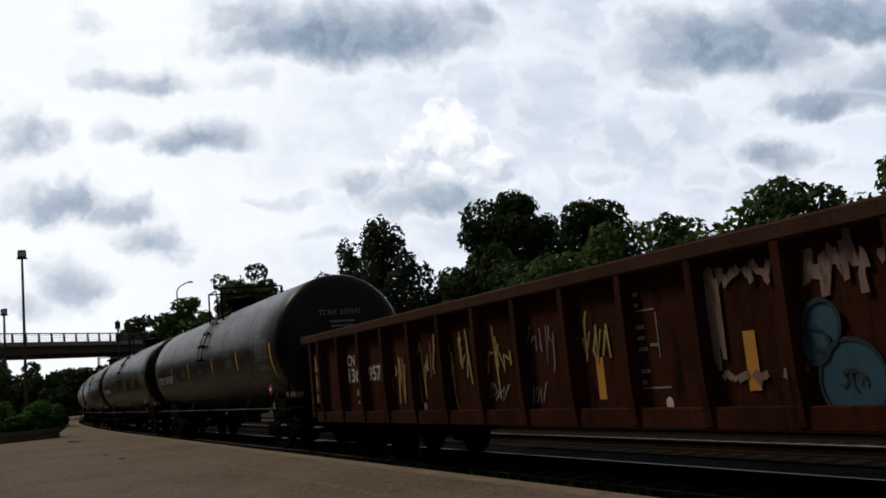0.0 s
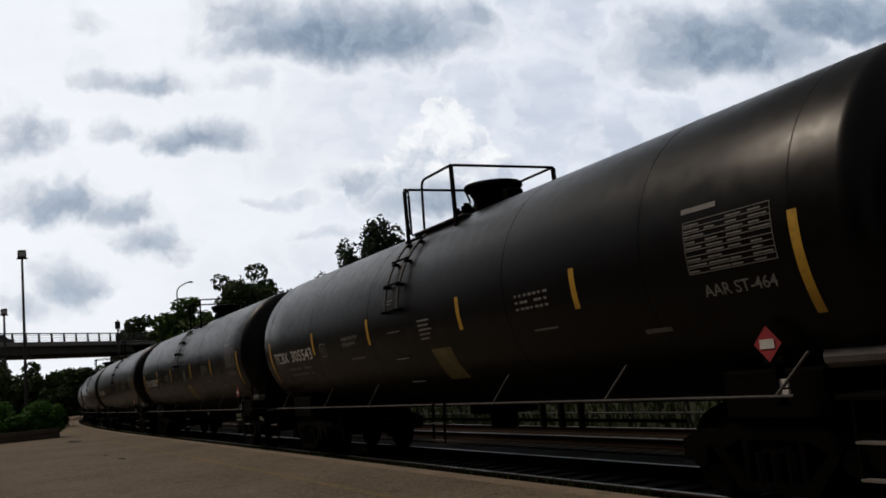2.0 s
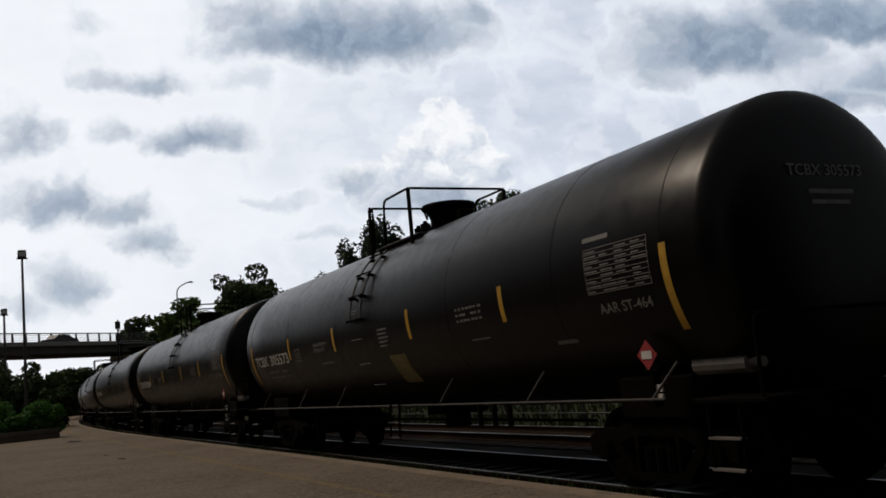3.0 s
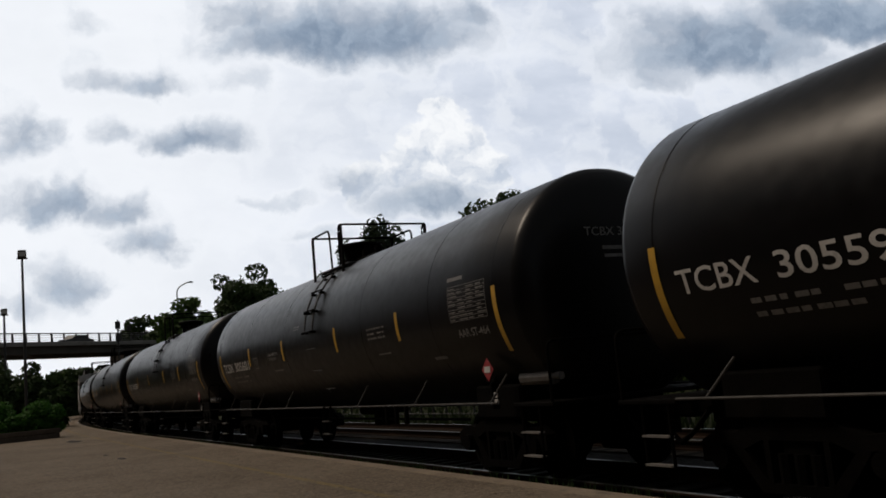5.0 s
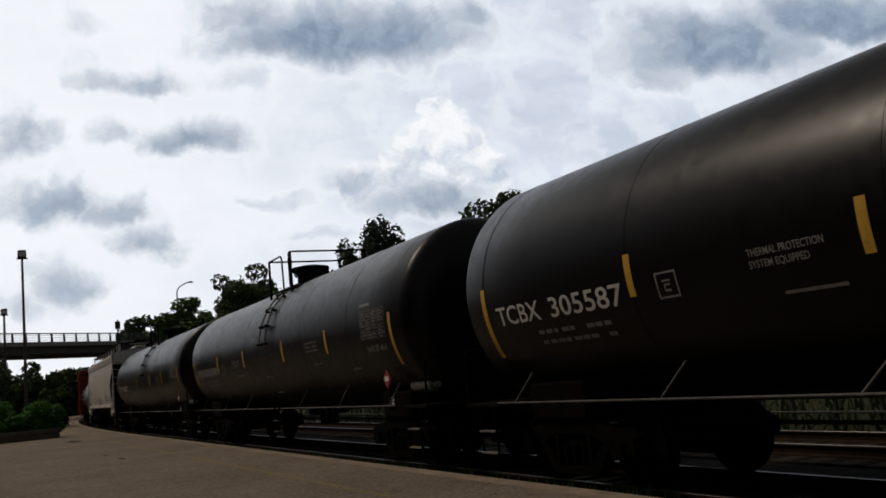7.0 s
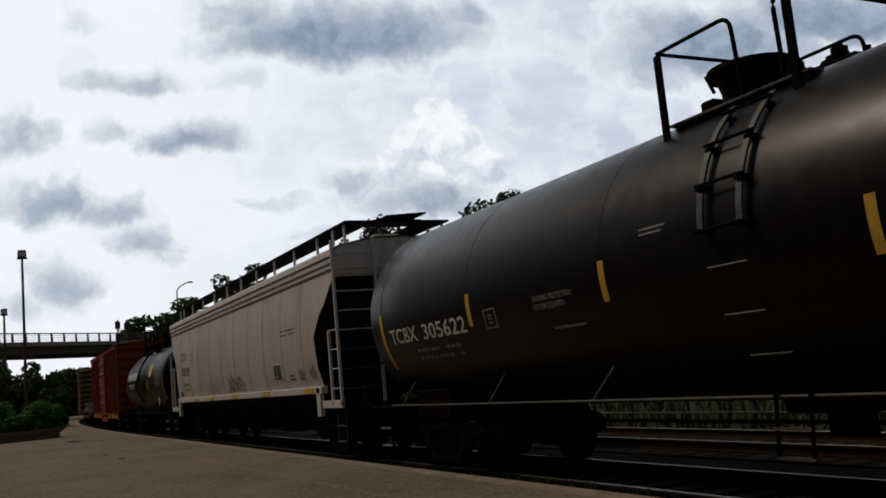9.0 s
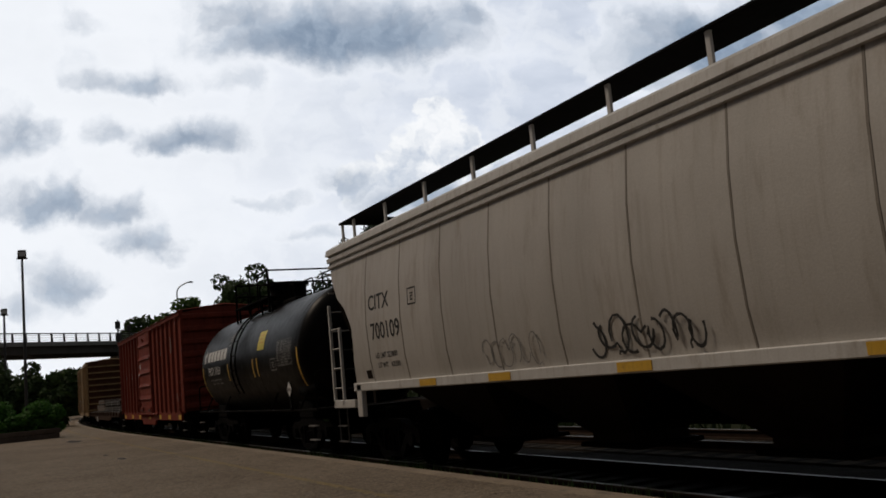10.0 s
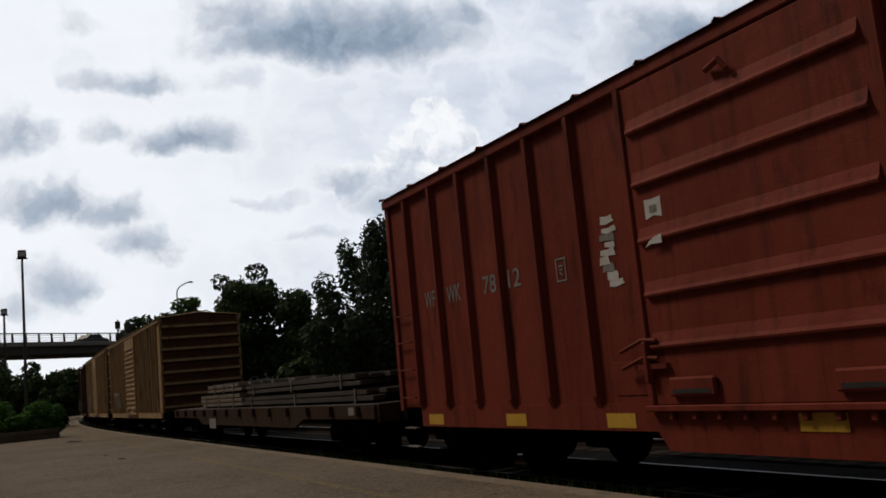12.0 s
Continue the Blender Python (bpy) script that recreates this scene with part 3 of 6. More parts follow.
    part("vent_box", Geo().box(lo_x, hi_x, -0.14, 0.14, top - 0.04, top + 0.22, 0.03), STEEL, car)
    for dx, dy, rr, hh in ((0.06, -0.14, 0.09, 0.20), (0.30, 0.10, 0.11, 0.16), (0.52, -0.06, 0.08, 0.20), (0.72, 0.08, 0.06, 0.11)):
        vx = X(dx)
        part("valve", Geo().tube([(vx, dy, top - 0.06), (vx, dy, top + hh)], rr, 12).tube([(vx, dy, top + hh), (vx, dy, top + hh + 0.05)], rr * 0.5, 8).tube([(vx - rr * 1.2, dy, top + hh * 0.6), (vx + rr * 1.2, dy, top + hh * 0.6)], 0.025, 6), STEEL, car)
    lo_x, hi_x = sorted((X(-0.15), X(0.85)))
    part("fittings_plate", Geo().box(lo_x, hi_x, -0.28, 0.28, top - 0.08, top + 0.04, 0.02), STEEL, car)
    hi, wide = 4.59, 0.93
    foot = zc + math.sqrt(r * r - wide * wide) - 0.02
    for x in (X(-1.0), X(0.73)):
        part("railing", hoop(rounded([(x, -wide, foot + 0.3), (x, -wide, hi), (x, wide, hi), (x, wide, foot + 0.3)], 0.06)), STEEL, car, "cross rail")
        for y in (-wide, wide):
            part("post", Geo().box(x - 0.045, x + 0.045, y - 0.018, y + 0.018, foot, hi - 0.02, 0.004), STEEL, car)
    for y in (-wide, wide):
        part("railing", hoop(rounded([(X(-1.0), y, hi), (X(0.05), y, hi), (X(0.10), y, 3.80)], 0.14)), STEEL, car)
        part("railing", hoop(rounded([(X(0.73), y, hi), (X(0.58), y, hi - 0.02), (X(0.60), y, 3.80)], 0.12)), STEEL, car)
    # running sill, braces and steps
    part("side_sill", Geo().tube([(-7.6, -1.44, 1.03), (7.2, -1.44, 1.03)], 0.014, 8), SCUFFED, car)
    part("side_sill", Geo().tube([(-7.6, 1.44, 1.03), (7.6, 1.44, 1.03)], 0.028, 8), STEEL, car)
    for s in (-1, 1):
        for x in (-7.2, -4.44, -2.13, 2.21, 4.62, 7.0):
            part("brace", Geo().tube([(x, s * 1.44, 1.02), (x + 0.33, s * 1.34, 1.38)], 0.015, 6), SCUFFED if s < 0 else STEEL, car)
    for x in (0.50, 0.86):
        part("step_stile", Geo().tube([(x, -1.47, 1.06), (x - 0.04, -1.49, 0.50)], 0.02, 6), STEEL, car)
    for z in (0.52, 0.76):
        part("step", Geo().box(0.46, 0.86, -1.52, -1.45, z, z + 0.02), SCUFFED, car)
    for s in (-1, 1):
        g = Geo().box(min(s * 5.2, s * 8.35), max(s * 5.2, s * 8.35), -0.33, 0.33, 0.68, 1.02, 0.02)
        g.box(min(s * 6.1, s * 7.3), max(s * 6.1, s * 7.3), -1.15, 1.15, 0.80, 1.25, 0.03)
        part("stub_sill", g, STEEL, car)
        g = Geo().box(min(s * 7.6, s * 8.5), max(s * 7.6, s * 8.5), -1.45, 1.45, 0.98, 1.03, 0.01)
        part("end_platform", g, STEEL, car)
        for y in (-1.42, 1.42):
            for x in (7.75, 8.15):
                part("step_stile", Geo().tube([(s * x, y, 1.0), (s * x, y, 0.36)], 0.018, 6), STEEL, car)
            for z in (0.38, 0.66):
                part("step", Geo().box(min(s * 7.75, s * 8.15), max(s * 7.75, s * 8.15), y - 0.04, y + 0.04, z, z + 0.02), WORN, car)
        part("end_rail", hoop(rounded([(s * 8.45, -1.42, 1.0), (s * 8.45, -1.42, 1.75), (s * 8.45, 1.42, 1.75), (s * 8.45, 1.42, 1.0)], 0.12), 0.018), STEEL, car)
        coupler(car, s * 8.32, s)
    # brake gear below
    part("brake_cylinder", Geo().tube([(7.3, -1.05, 1.32), (8.0, -1.05, 1.32)], 0.10, 12).tube([(8.0, -1.05, 1.32), (8.15, -1.05, 1.32)], 0.05, 10), WORN, car)
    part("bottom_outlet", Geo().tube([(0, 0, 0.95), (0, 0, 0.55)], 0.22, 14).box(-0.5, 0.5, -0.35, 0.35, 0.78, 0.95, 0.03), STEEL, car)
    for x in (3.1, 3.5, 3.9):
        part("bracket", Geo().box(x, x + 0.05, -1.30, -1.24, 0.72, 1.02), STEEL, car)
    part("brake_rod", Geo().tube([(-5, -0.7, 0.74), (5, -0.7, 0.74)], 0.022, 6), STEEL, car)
    trucks(car, 6.55)
    TRAIN.append((car, middle))
    return car


def black_short_tank(middle):
    car = thing("tank_car", "short black tank car with white marks and a yellow notice", "tank car", "tank cars of the train")
    r, zc = 1.45, 2.20
    part("tank", shell(5.15, 0.45, r, zc), TANK2, car)
    for x in (-4.5, -1.5, 1.5, 4.5):
        part("seam", seam(x, r, zc, 0.012), TANK2, car)
    for x, z0, z1 in ((-4.57, 1.40, 2.26), (4.62, 1.42, 2.30), (-1.50, 1.80, 2.25), (-1.08, 1.80, 2.25), (1.04, 1.80, 2.25), (1.42, 1.80, 2.25)):
        part("yellow_strip", wrapped(bars2d([(-0.04, 0, 0.08, (math.asin((z1 - zc) / r) - math.asin((z0 - zc) / r)) * r)]), x, z0, r, zc), YELLOW, car, "narrow yellow reflective strip")
    # emblem and name as plain blocks
    for k in range(6):
        part("name_block", wrapped(bars2d([(0, 0, 0.31, 0.30)]), -3.97 + 0.385 * k, 2.40, r, zc), WHITE, car, "large white painted letter as a plain block")
    part("emblem", wrapped(bars2d([(0, 0.10, 0.08, 0.20), (0.06, 0.0, 0.08, 0.12), (0.16, 0.0, 0.08, 0.12), (0.22, 0.10, 0.08, 0.20), (0.11, 0.18, 0.08, 0.10), (0.13, 0.29, 0.06, 0.08)]), -4.42, 2.38, r, zc), WHITE, car)
    part("lettering", wrapped(words("PROX 17153", 0.22, 1.42), -3.85, 2.02, r, zc), WHITE, car, "white stencilled lettering")
    part("small_print", wrapped(lines_block(0, 0, 1.35, 0.22, 2, 9, 31), -3.75, 1.72, r, zc), FADED, car)
    part("small_print", wrapped(lines_block(0, 0, 0.55, 0.42, 7, 1, 32), -1.72, 2.72, r, zc), FADED, car)
    notice = part("notice", wrapped(bars2d([(0, 0, 0.58, 0.46)]), 1.47, 2.42, r, zc), NOTICE, car, "bright yellow notice")
    part("small_print", wrapped(lines_block(0.06, 0.05, 0.46, 0.36, 4, 1, 33), 1.47, 2.42, r, zc, 0.009), YELLOW, notice)
    part("data_table", wrapped(lines_block(0, 0, 1.12, 0.56, 10, 4, 34, 0.007), 3.12, 1.97, r, zc), FADED, car, "ruled table of small stencilled print")
    part("square_sign", wrapped(square_sign(0, 0, 0.42, 0.28, 0.025), 2.57, 1.89, r, zc), FADED, car)
    part("placard", flat(diamond((3.95, 1.44), 0.17), 0, 0, -1.46), WHITE, car, "white diamond placard")
    part("placard_field", flat(bars2d([(3.83, 1.40, 0.24, 0.07)]), 0, 0, -1.468), FADED, car)
    part("placard_holder", Geo().box(3.90, 4.0, -1.45, -1.42, 1.0, 1.6), STEEL, car)
    part("lettering", Geo().box(5.08, 5.15, -0.35, 0.35, 2.94, 3.04).box(5.10, 5.16, -0.3, 0.3, 2.80, 2.84).box(5.10, 5.16, -0.3, 0.3, 2.70, 2.74), FADED, car)
    top = zc + r
    # platform on legs with double rails
    g = Geo()
    for y in (-0.95, 0.50):
        g.box(-2.35, 1.0, y, y + 0.45, 3.74, 3.78, 0.005)
    for x in (-2.3, -1.2, 0.0, 0.9):
        for y in (-0.85, 0.80):
            g.box(x, x + 0.05, y, y + 0.05, 3.35, 3.74)
    part("top_platform", g, STEEL, car)
    m = Geo().tube([(-0.28, 0, top - 0.1), (-0.28, 0, top + 0.50)], 0.48, 24).tube([(-0.28, 0, top + 0.50), (-0.28, 0, top + 0.58)], 0.55, 24)
    m.tube(rounded([(0.45, -0.2, top - 0.1), (0.45, -0.2, top + 0.45), (0.80, -0.2, top + 0.45), (0.80, -0.2, top - 0.1)], 0.1), 0.03, 6)
    m.box(-1.7, 1.2, -0.3, 0.3, top - 0.1, top + 0.08, 0.03)
    part("manway", m, STEEL, car, smooth=True)
    hi, mid, wide = 4.44, 4.12, 0.90
    for x in (-2.30, 0.95):
        for zz in (hi, mid):
            part("railing", hoop([(x, -wide, zz), (x, wide, zz)]), STEEL, car)
        for y in (-wide, wide):
            part("post", Geo().tube([(x, y, 3.36), (x, y, hi)], 0.03, 8), STEEL, car)
    for y in (-wide, wide):
        part("railing", hoop(rounded([(-2.30, y, hi), (-0.85, y, hi), (-0.80, y, 3.55)], 0.12)), STEEL, car)
        part("railing", hoop(rounded([(-2.30, y, mid), (-1.05, y, mid), (-1.0, y, 3.55)], 0.12)), STEEL, car)
        part("railing", hoop(rounded([(0.95, y, hi), (-0.05, y, hi), (-0.08, y, 3.55)], 0.12)), STEEL, car)
        part("railing", hoop(rounded([(0.95, y, mid), (0.15, y, mid), (0.12, y, 3.55)], 0.12)), STEEL, car)
    for x in (-0.75, -0.30):
        part("ladder_stile", Geo().tube([(x, -(r + 0.10) * math.cos(a), zc + (r + 0.10) * math.sin(a)) for a in (radians(k) for k in range(-30, 71, 10))], 0.022, 6), STEEL, car)
    for k in range(-20, 71, 14):
        a = radians(k)
        part("rung", Geo().tube([(-0.75, -(r + 0.1) * math.cos(a), zc + (r + 0.1) * math.sin(a)), (-0.30, -(r + 0.1) * math.cos(a), zc + (r + 0.1) * math.sin(a))], 0.016, 6), STEEL, car)
    part("air_tank", Geo().tube([(3.9, -1.1, 1.40), (4.0, -1.1, 1.40), (4.9, -1.1, 1.40), (5.0, -1.1, 1.40)], [0.10, 0.17, 0.17, 0.10], 14), STEEL, car, smooth=True)
    for s in (-1, 1):
        part("side_sill", Geo().tube([(-5.4, s * 1.40, 0.98), (5.4, s * 1.40, 0.98)], 0.025, 8), STEEL, car)
        for x in (-4.6, -2.4, 2.2, 4.4):
            part("brace", Geo().tube([(x, s * 1.40, 0.98), (x + 0.3, s * 1.28, 1.38)], 0.022, 6), STEEL, car)
        g = Geo().box(min(s * 2.4, s * 5.55), max(s * 2.4, s * 5.55), -0.33, 0.33, 0.68, 1.0, 0.02).box(min(s * 3.4, s * 4.4), max(s * 3.4, s * 4.4), -1.1, 1.1, 0.78, 1.15, 0.03)
        part("stub_sill", g, STEEL, car)
        part("end_platform", Geo().box(min(s * 4.9, s * 5.6), max(s * 4.9, s * 5.6), -1.42, 1.42, 0.96, 1.01, 0.01), STEEL, car)
        part("end_rail", hoop(rounded([(s * 5.55, -1.4, 1.0), (s * 5.55, -1.4, 1.75), (s * 5.55, 1.4, 1.75), (s * 5.55, 1.4, 1.0)], 0.12), 0.018), STEEL, car)
        for z in (0.38, 0.66):
            part("step", Geo().box(min(s * 5.1, s * 5.5), max(s * 5.1, s * 5.5), -1.46, -1.36, z, z + 0.02), WORN, car)
        coupler(car, s * 5.55, s)
    trucks(car, 3.95)
    TRAIN.append((car, middle))


def gondola(middle):
    car = thing("gondola_car", "rusty brown gondola car with ribbed sides covered in graffiti", "gondola")
    h = 8.40
    y, z0, z1 = 1.50, 0.75, 2.30
    for s in (-1, 1):
        part("side_sheet", Geo().box(-h + 0.05, h - 0.05, min(s * 1.36, s * 1.38), max(s * 1.36, s * 1.38), 0.95, z1), GON, car)
        part("side_sill", Geo().box(-h + 0.55, h - 0.55, min(s * 1.34, s * 1.47), max(s * 1.34, s * 1.47), z0, 0.95, 0.01), GON, car)
        part("top_rail", Geo().box(-h, h, min(s * 1.30, s * 1.53), max(s * 1.30, s * 1.53), z1, z1 + 0.16, 0.02), GONTOP, car, "rusty top rail")
        for k in range(15):
            x = -7.41 + 1.058 * k
            out = [(x - 0.06, s * 1.38), (x - 0.045, s * 1.53), (x + 0.045, s * 1.53), (x + 0.06, s * 1.38)]
            g = Geo()
            low = [(px, s * 1.38 + (py - s * 1.38) * 0.75, 0.78) for px, py in out]
            g.rows([low, [(px, py, 1.2) for px, py in out], [(px, py, z1 + 0.002) for px, py in out]])
            part("rib", g, GON, car)
        part("end_sheet", Geo().box(min(s * (h - 0.08), s * (h - 0.02)), max(s * (h - 0.08), s * (h - 0.02)), -1.38, 1.38, 0.85, z1), GON, car)
        for z in (1.2, 1.6, 2.0):
            part("end_rib", Geo().box(min(s * (h - 0.02), s * (h + 0.06)), max(s * (h - 0.02), s * (h + 0.06)), -1.36, 1.36, z, z + 0.12, 0.02), GON, car)
        part("top_rail", Geo().box(min(s * (h - 0.16), s * (h - 0.002)), max(s * (h - 0.16), s * (h - 0.002)), -1.30, 1.30, z1 + 0.003, z1 + 0.163, 0.02), GONTOP, car)
        part("corner_post", Geo().box(min(s * (h - 0.5), s * (h - 0.38)), max(s * (h - 0.5), s * (h - 0.38)), -1.50, -1.40, 0.85, z1), GON, car)
        for z in (1.0, 1.35, 1.7, 2.05):
            part("grab_iron", Geo().tube([(s * (h - 0.75), -1.46, z), (s * (h - 0.30), -1.46, z)], 0.012, 6), GON, car)
        for z in (0.38, 0.64):
            part("step", Geo().box(min(s * 7.7, s * 8.1), max(s * 7.7, s * 8.1), -1.48, -1.40, z, z + 0.02), WORN, car)
        coupler(car, s * 8.3, s)
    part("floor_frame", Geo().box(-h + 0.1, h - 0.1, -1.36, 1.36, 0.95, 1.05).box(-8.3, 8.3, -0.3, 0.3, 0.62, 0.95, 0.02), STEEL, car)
    y = -1.387
    part("number_panel", flat(bars2d([(0, 0, 0.66, 0.30)]), -6.20, 1.44, y + 0.004), INK, car)
    part("number_panel", flat(bars2d([(0, 0, 0.62, 0.30)]), -5.22, 1.44, y + 0.004), INK, car)
    part("lettering", flat(words("CN", 0.19, 0.36), -6.17, 1.76, y), WHITE, car, "white stencilled lettering")
    part("lettering", flat(words("136", 0.24, 0.54), -6.15, 1.47, y), WHITE, car, "white stencilled number")
    part("lettering", flat(words("957", 0.24, 0.54), -5.18, 1.47, y), WHITE, car, "white stencilled number")
    part("small_print", flat(bars2d([(0, 0, 0.22, 0.10), (0.02, -0.14, 0.2, 0.05)]), -5.8, 1.22, y), FADED, car)
    tags = ((-4.15, 1.02, 0.62, 0.95, 4, 0.05, SPRAY_Y), (-3.10, 1.05, 0.72, 0.95, 4, 0.05, SPRAY_Y), (-2.05, 1.05, 0.78, 1.0, 5, 0.055, SPRAY_Y), (-0.98, 1.05, 0.75, 1.05, 5, 0.05, SPRAY_Y),
            (0.10, 1.35, 0.72, 0.70, 5, 0.03, FADED), (1.18, 1.45, 0.66, 0.48, 4, 0.055, SPRAY_Y), (-0.9, 1.0, 0.6, 0.3, 3, 0.03, FADED), (0.2, 0.98, 0.3, 0.25, 3, 0.03, FADED), (5.3, 1.5, 0.8, 0.3, 4, 0.05, BLUE))
    for i, (x, z, w, hh, n, lw, m) in enumerate(tags):
        part("graffiti", flat(scribble(x, z, w, hh, n, 0.7 * lw, 40 + i, True), -0.12, 0, y), m, car, "sprayed tag")
    part("chalk_stroke", flat(bars2d([(0.0, 0, 0.10, 0.95)]), -7.86, 1.12, y - 0.056), SPRAY_Y, car)
    part("chalk_stroke", flat(bars2d([(-0.16, 0.62, 0.42, 0.05), (-0.14, 0.35, 0.34, 0.035)]), -7.86, 1.12, y - 0.060), FADED, car)
    part("chalk_stroke", flat(bars2d([(1.52, 1.04, 0.13, 0.45)]), -0.10, 0, y), ORANGE, car)
    part("chalk_stroke", flat(bars2d([(3.72, 1.08, 0.14, 0.52)]), -0.10, 0, y - 0.003), ORANGE, car)
    for x, z in ((-2.9, 1.0), (-0.05, 0.98), (2.65, 0.98), (4.95, 0.98)):
        part("spot", flat(([(0.055 * math.cos(a), 0.07 * math.sin(a)) for a in (k * 0.52 for k in range(12))], [tuple(range(12))]), x - 0.1, z, y), WHITE, car)
    part("small_print", flat(lines_block(0, 0, 0.32, 1.0, 9, 2, 44), 2.0, 1.15, y), FADED, car)
    for i, (x, z, w, hh, n, lw) in enumerate(((3.30, 1.25, 0.20, 0.95, 5, 0.06), (3.35, 1.98, 0.8, 0.22, 7, 0.075), (4.5, 1.80, 0.6, 0.42, 7, 0.08), (5.2, 1.9, 0.6, 0.3, 5, 0.09), (3.45, 1.13, 0.9, 0.13, 6, 0.07))):
        part("graffiti", flat(scribble(x, z, w, hh, n, lw, 60 + i, True), -0.10, 0, y - 0.004), SPRAY_W, car, "worn white sprayed lettering, unreadable")
    for i, (cx, cz, rx, rz) in enumerate(((4.60, 1.58, 0.17, 0.20), (4.50, 1.42, 0.15, 0.14), (4.82, 1.14, 0.30, 0.31))):
        blob = ([(rx * math.cos(a) * (1 + 0.06 * math.sin(3 * a)), rz * math.sin(a)) for a in (k * 0.262 for k in range(24))], [tuple(range(24))])
        part("graffiti", flat(blob, cx - 0.1, cz, y - 0.022 - 0.004 * i), BLUE, car, "round blue sprayed shape")
        ring = ribbon2d([(rx * 1.02 * math.cos(a), rz * 1.02 * math.sin(a)) for a in (k * 0.262 for k in range(25))], 0.035)
        part("graffiti", flat(ring, cx - 0.1, cz, y - 0.036), DEEPBLUE, car, "dark blue outline")
    part("graffiti", flat(scribble(4.70, 1.06, 0.24, 0.16, 4, 0.02, 77), -0.1, 0, y - 0.036), INK, car)
    part("chalk_frame", flat(bars2d([(0, 0, 0.62, 0.02), (0, 0.78, 0.50, 0.018), (0, 0.5, 0.018, 0.28), (0.5, 0.3, 0.018, 0.45), (0.06, 0.3, 0.14, 0.03), (0.06, 0.36, 0.10, 0.02), (0.38, 0.42, 0.12, 0.03), (0.04, 0.64, 0.05, 0.10)]), 1.98, 1.13, y), FADED, car, "faint chalked frame")
    part("faded_name", flat(lines_block(0, 0, 1.9, 0.12, 1, 11, 91), -6.4, 2.06, y), GONTOP, car, "ghost of an old painted name")
    part("panel_plate", Geo().box(-7.9, -7.6, -1.44, -1.42, 1.1, 1.9, 0.004), GON, car)
    trucks(car, 6.3)
    TRAIN.append((car, middle))


def hopper_profile(z):
    """Half width of the hopper's side at height z."""
    pts = ((1.40, 1.46), (1.8, 1.53), (2.4, 1.56), (3.0, 1.53), (3.45, 1.47), (3.60, 1.45), (3.95, 1.43), (4.08, 1.25), (4.20, 0.75), (4.24, 0.0))
    for (a, ya), (b, yb) in zip(pts, pts[1:]):
        if z <= b:
            return ya + (yb - ya) * (z - a) / (b - a)
    return 0.0


def hopper_end(z):
    pts = ((1.40, 7.35), (1.9, 7.20), (2.4, 7.17), (2.75, 7.45), (3.0, 7.85), (3.35, 8.18), (3.6, 8.30), (4.3, 8.30))
    for (a, xa), (b, xb) in zip(pts, pts[1:]):
        if z <= b:
            return xa + (xb - xa) * (z - a) / (b - a)
    return pts[-1][1]


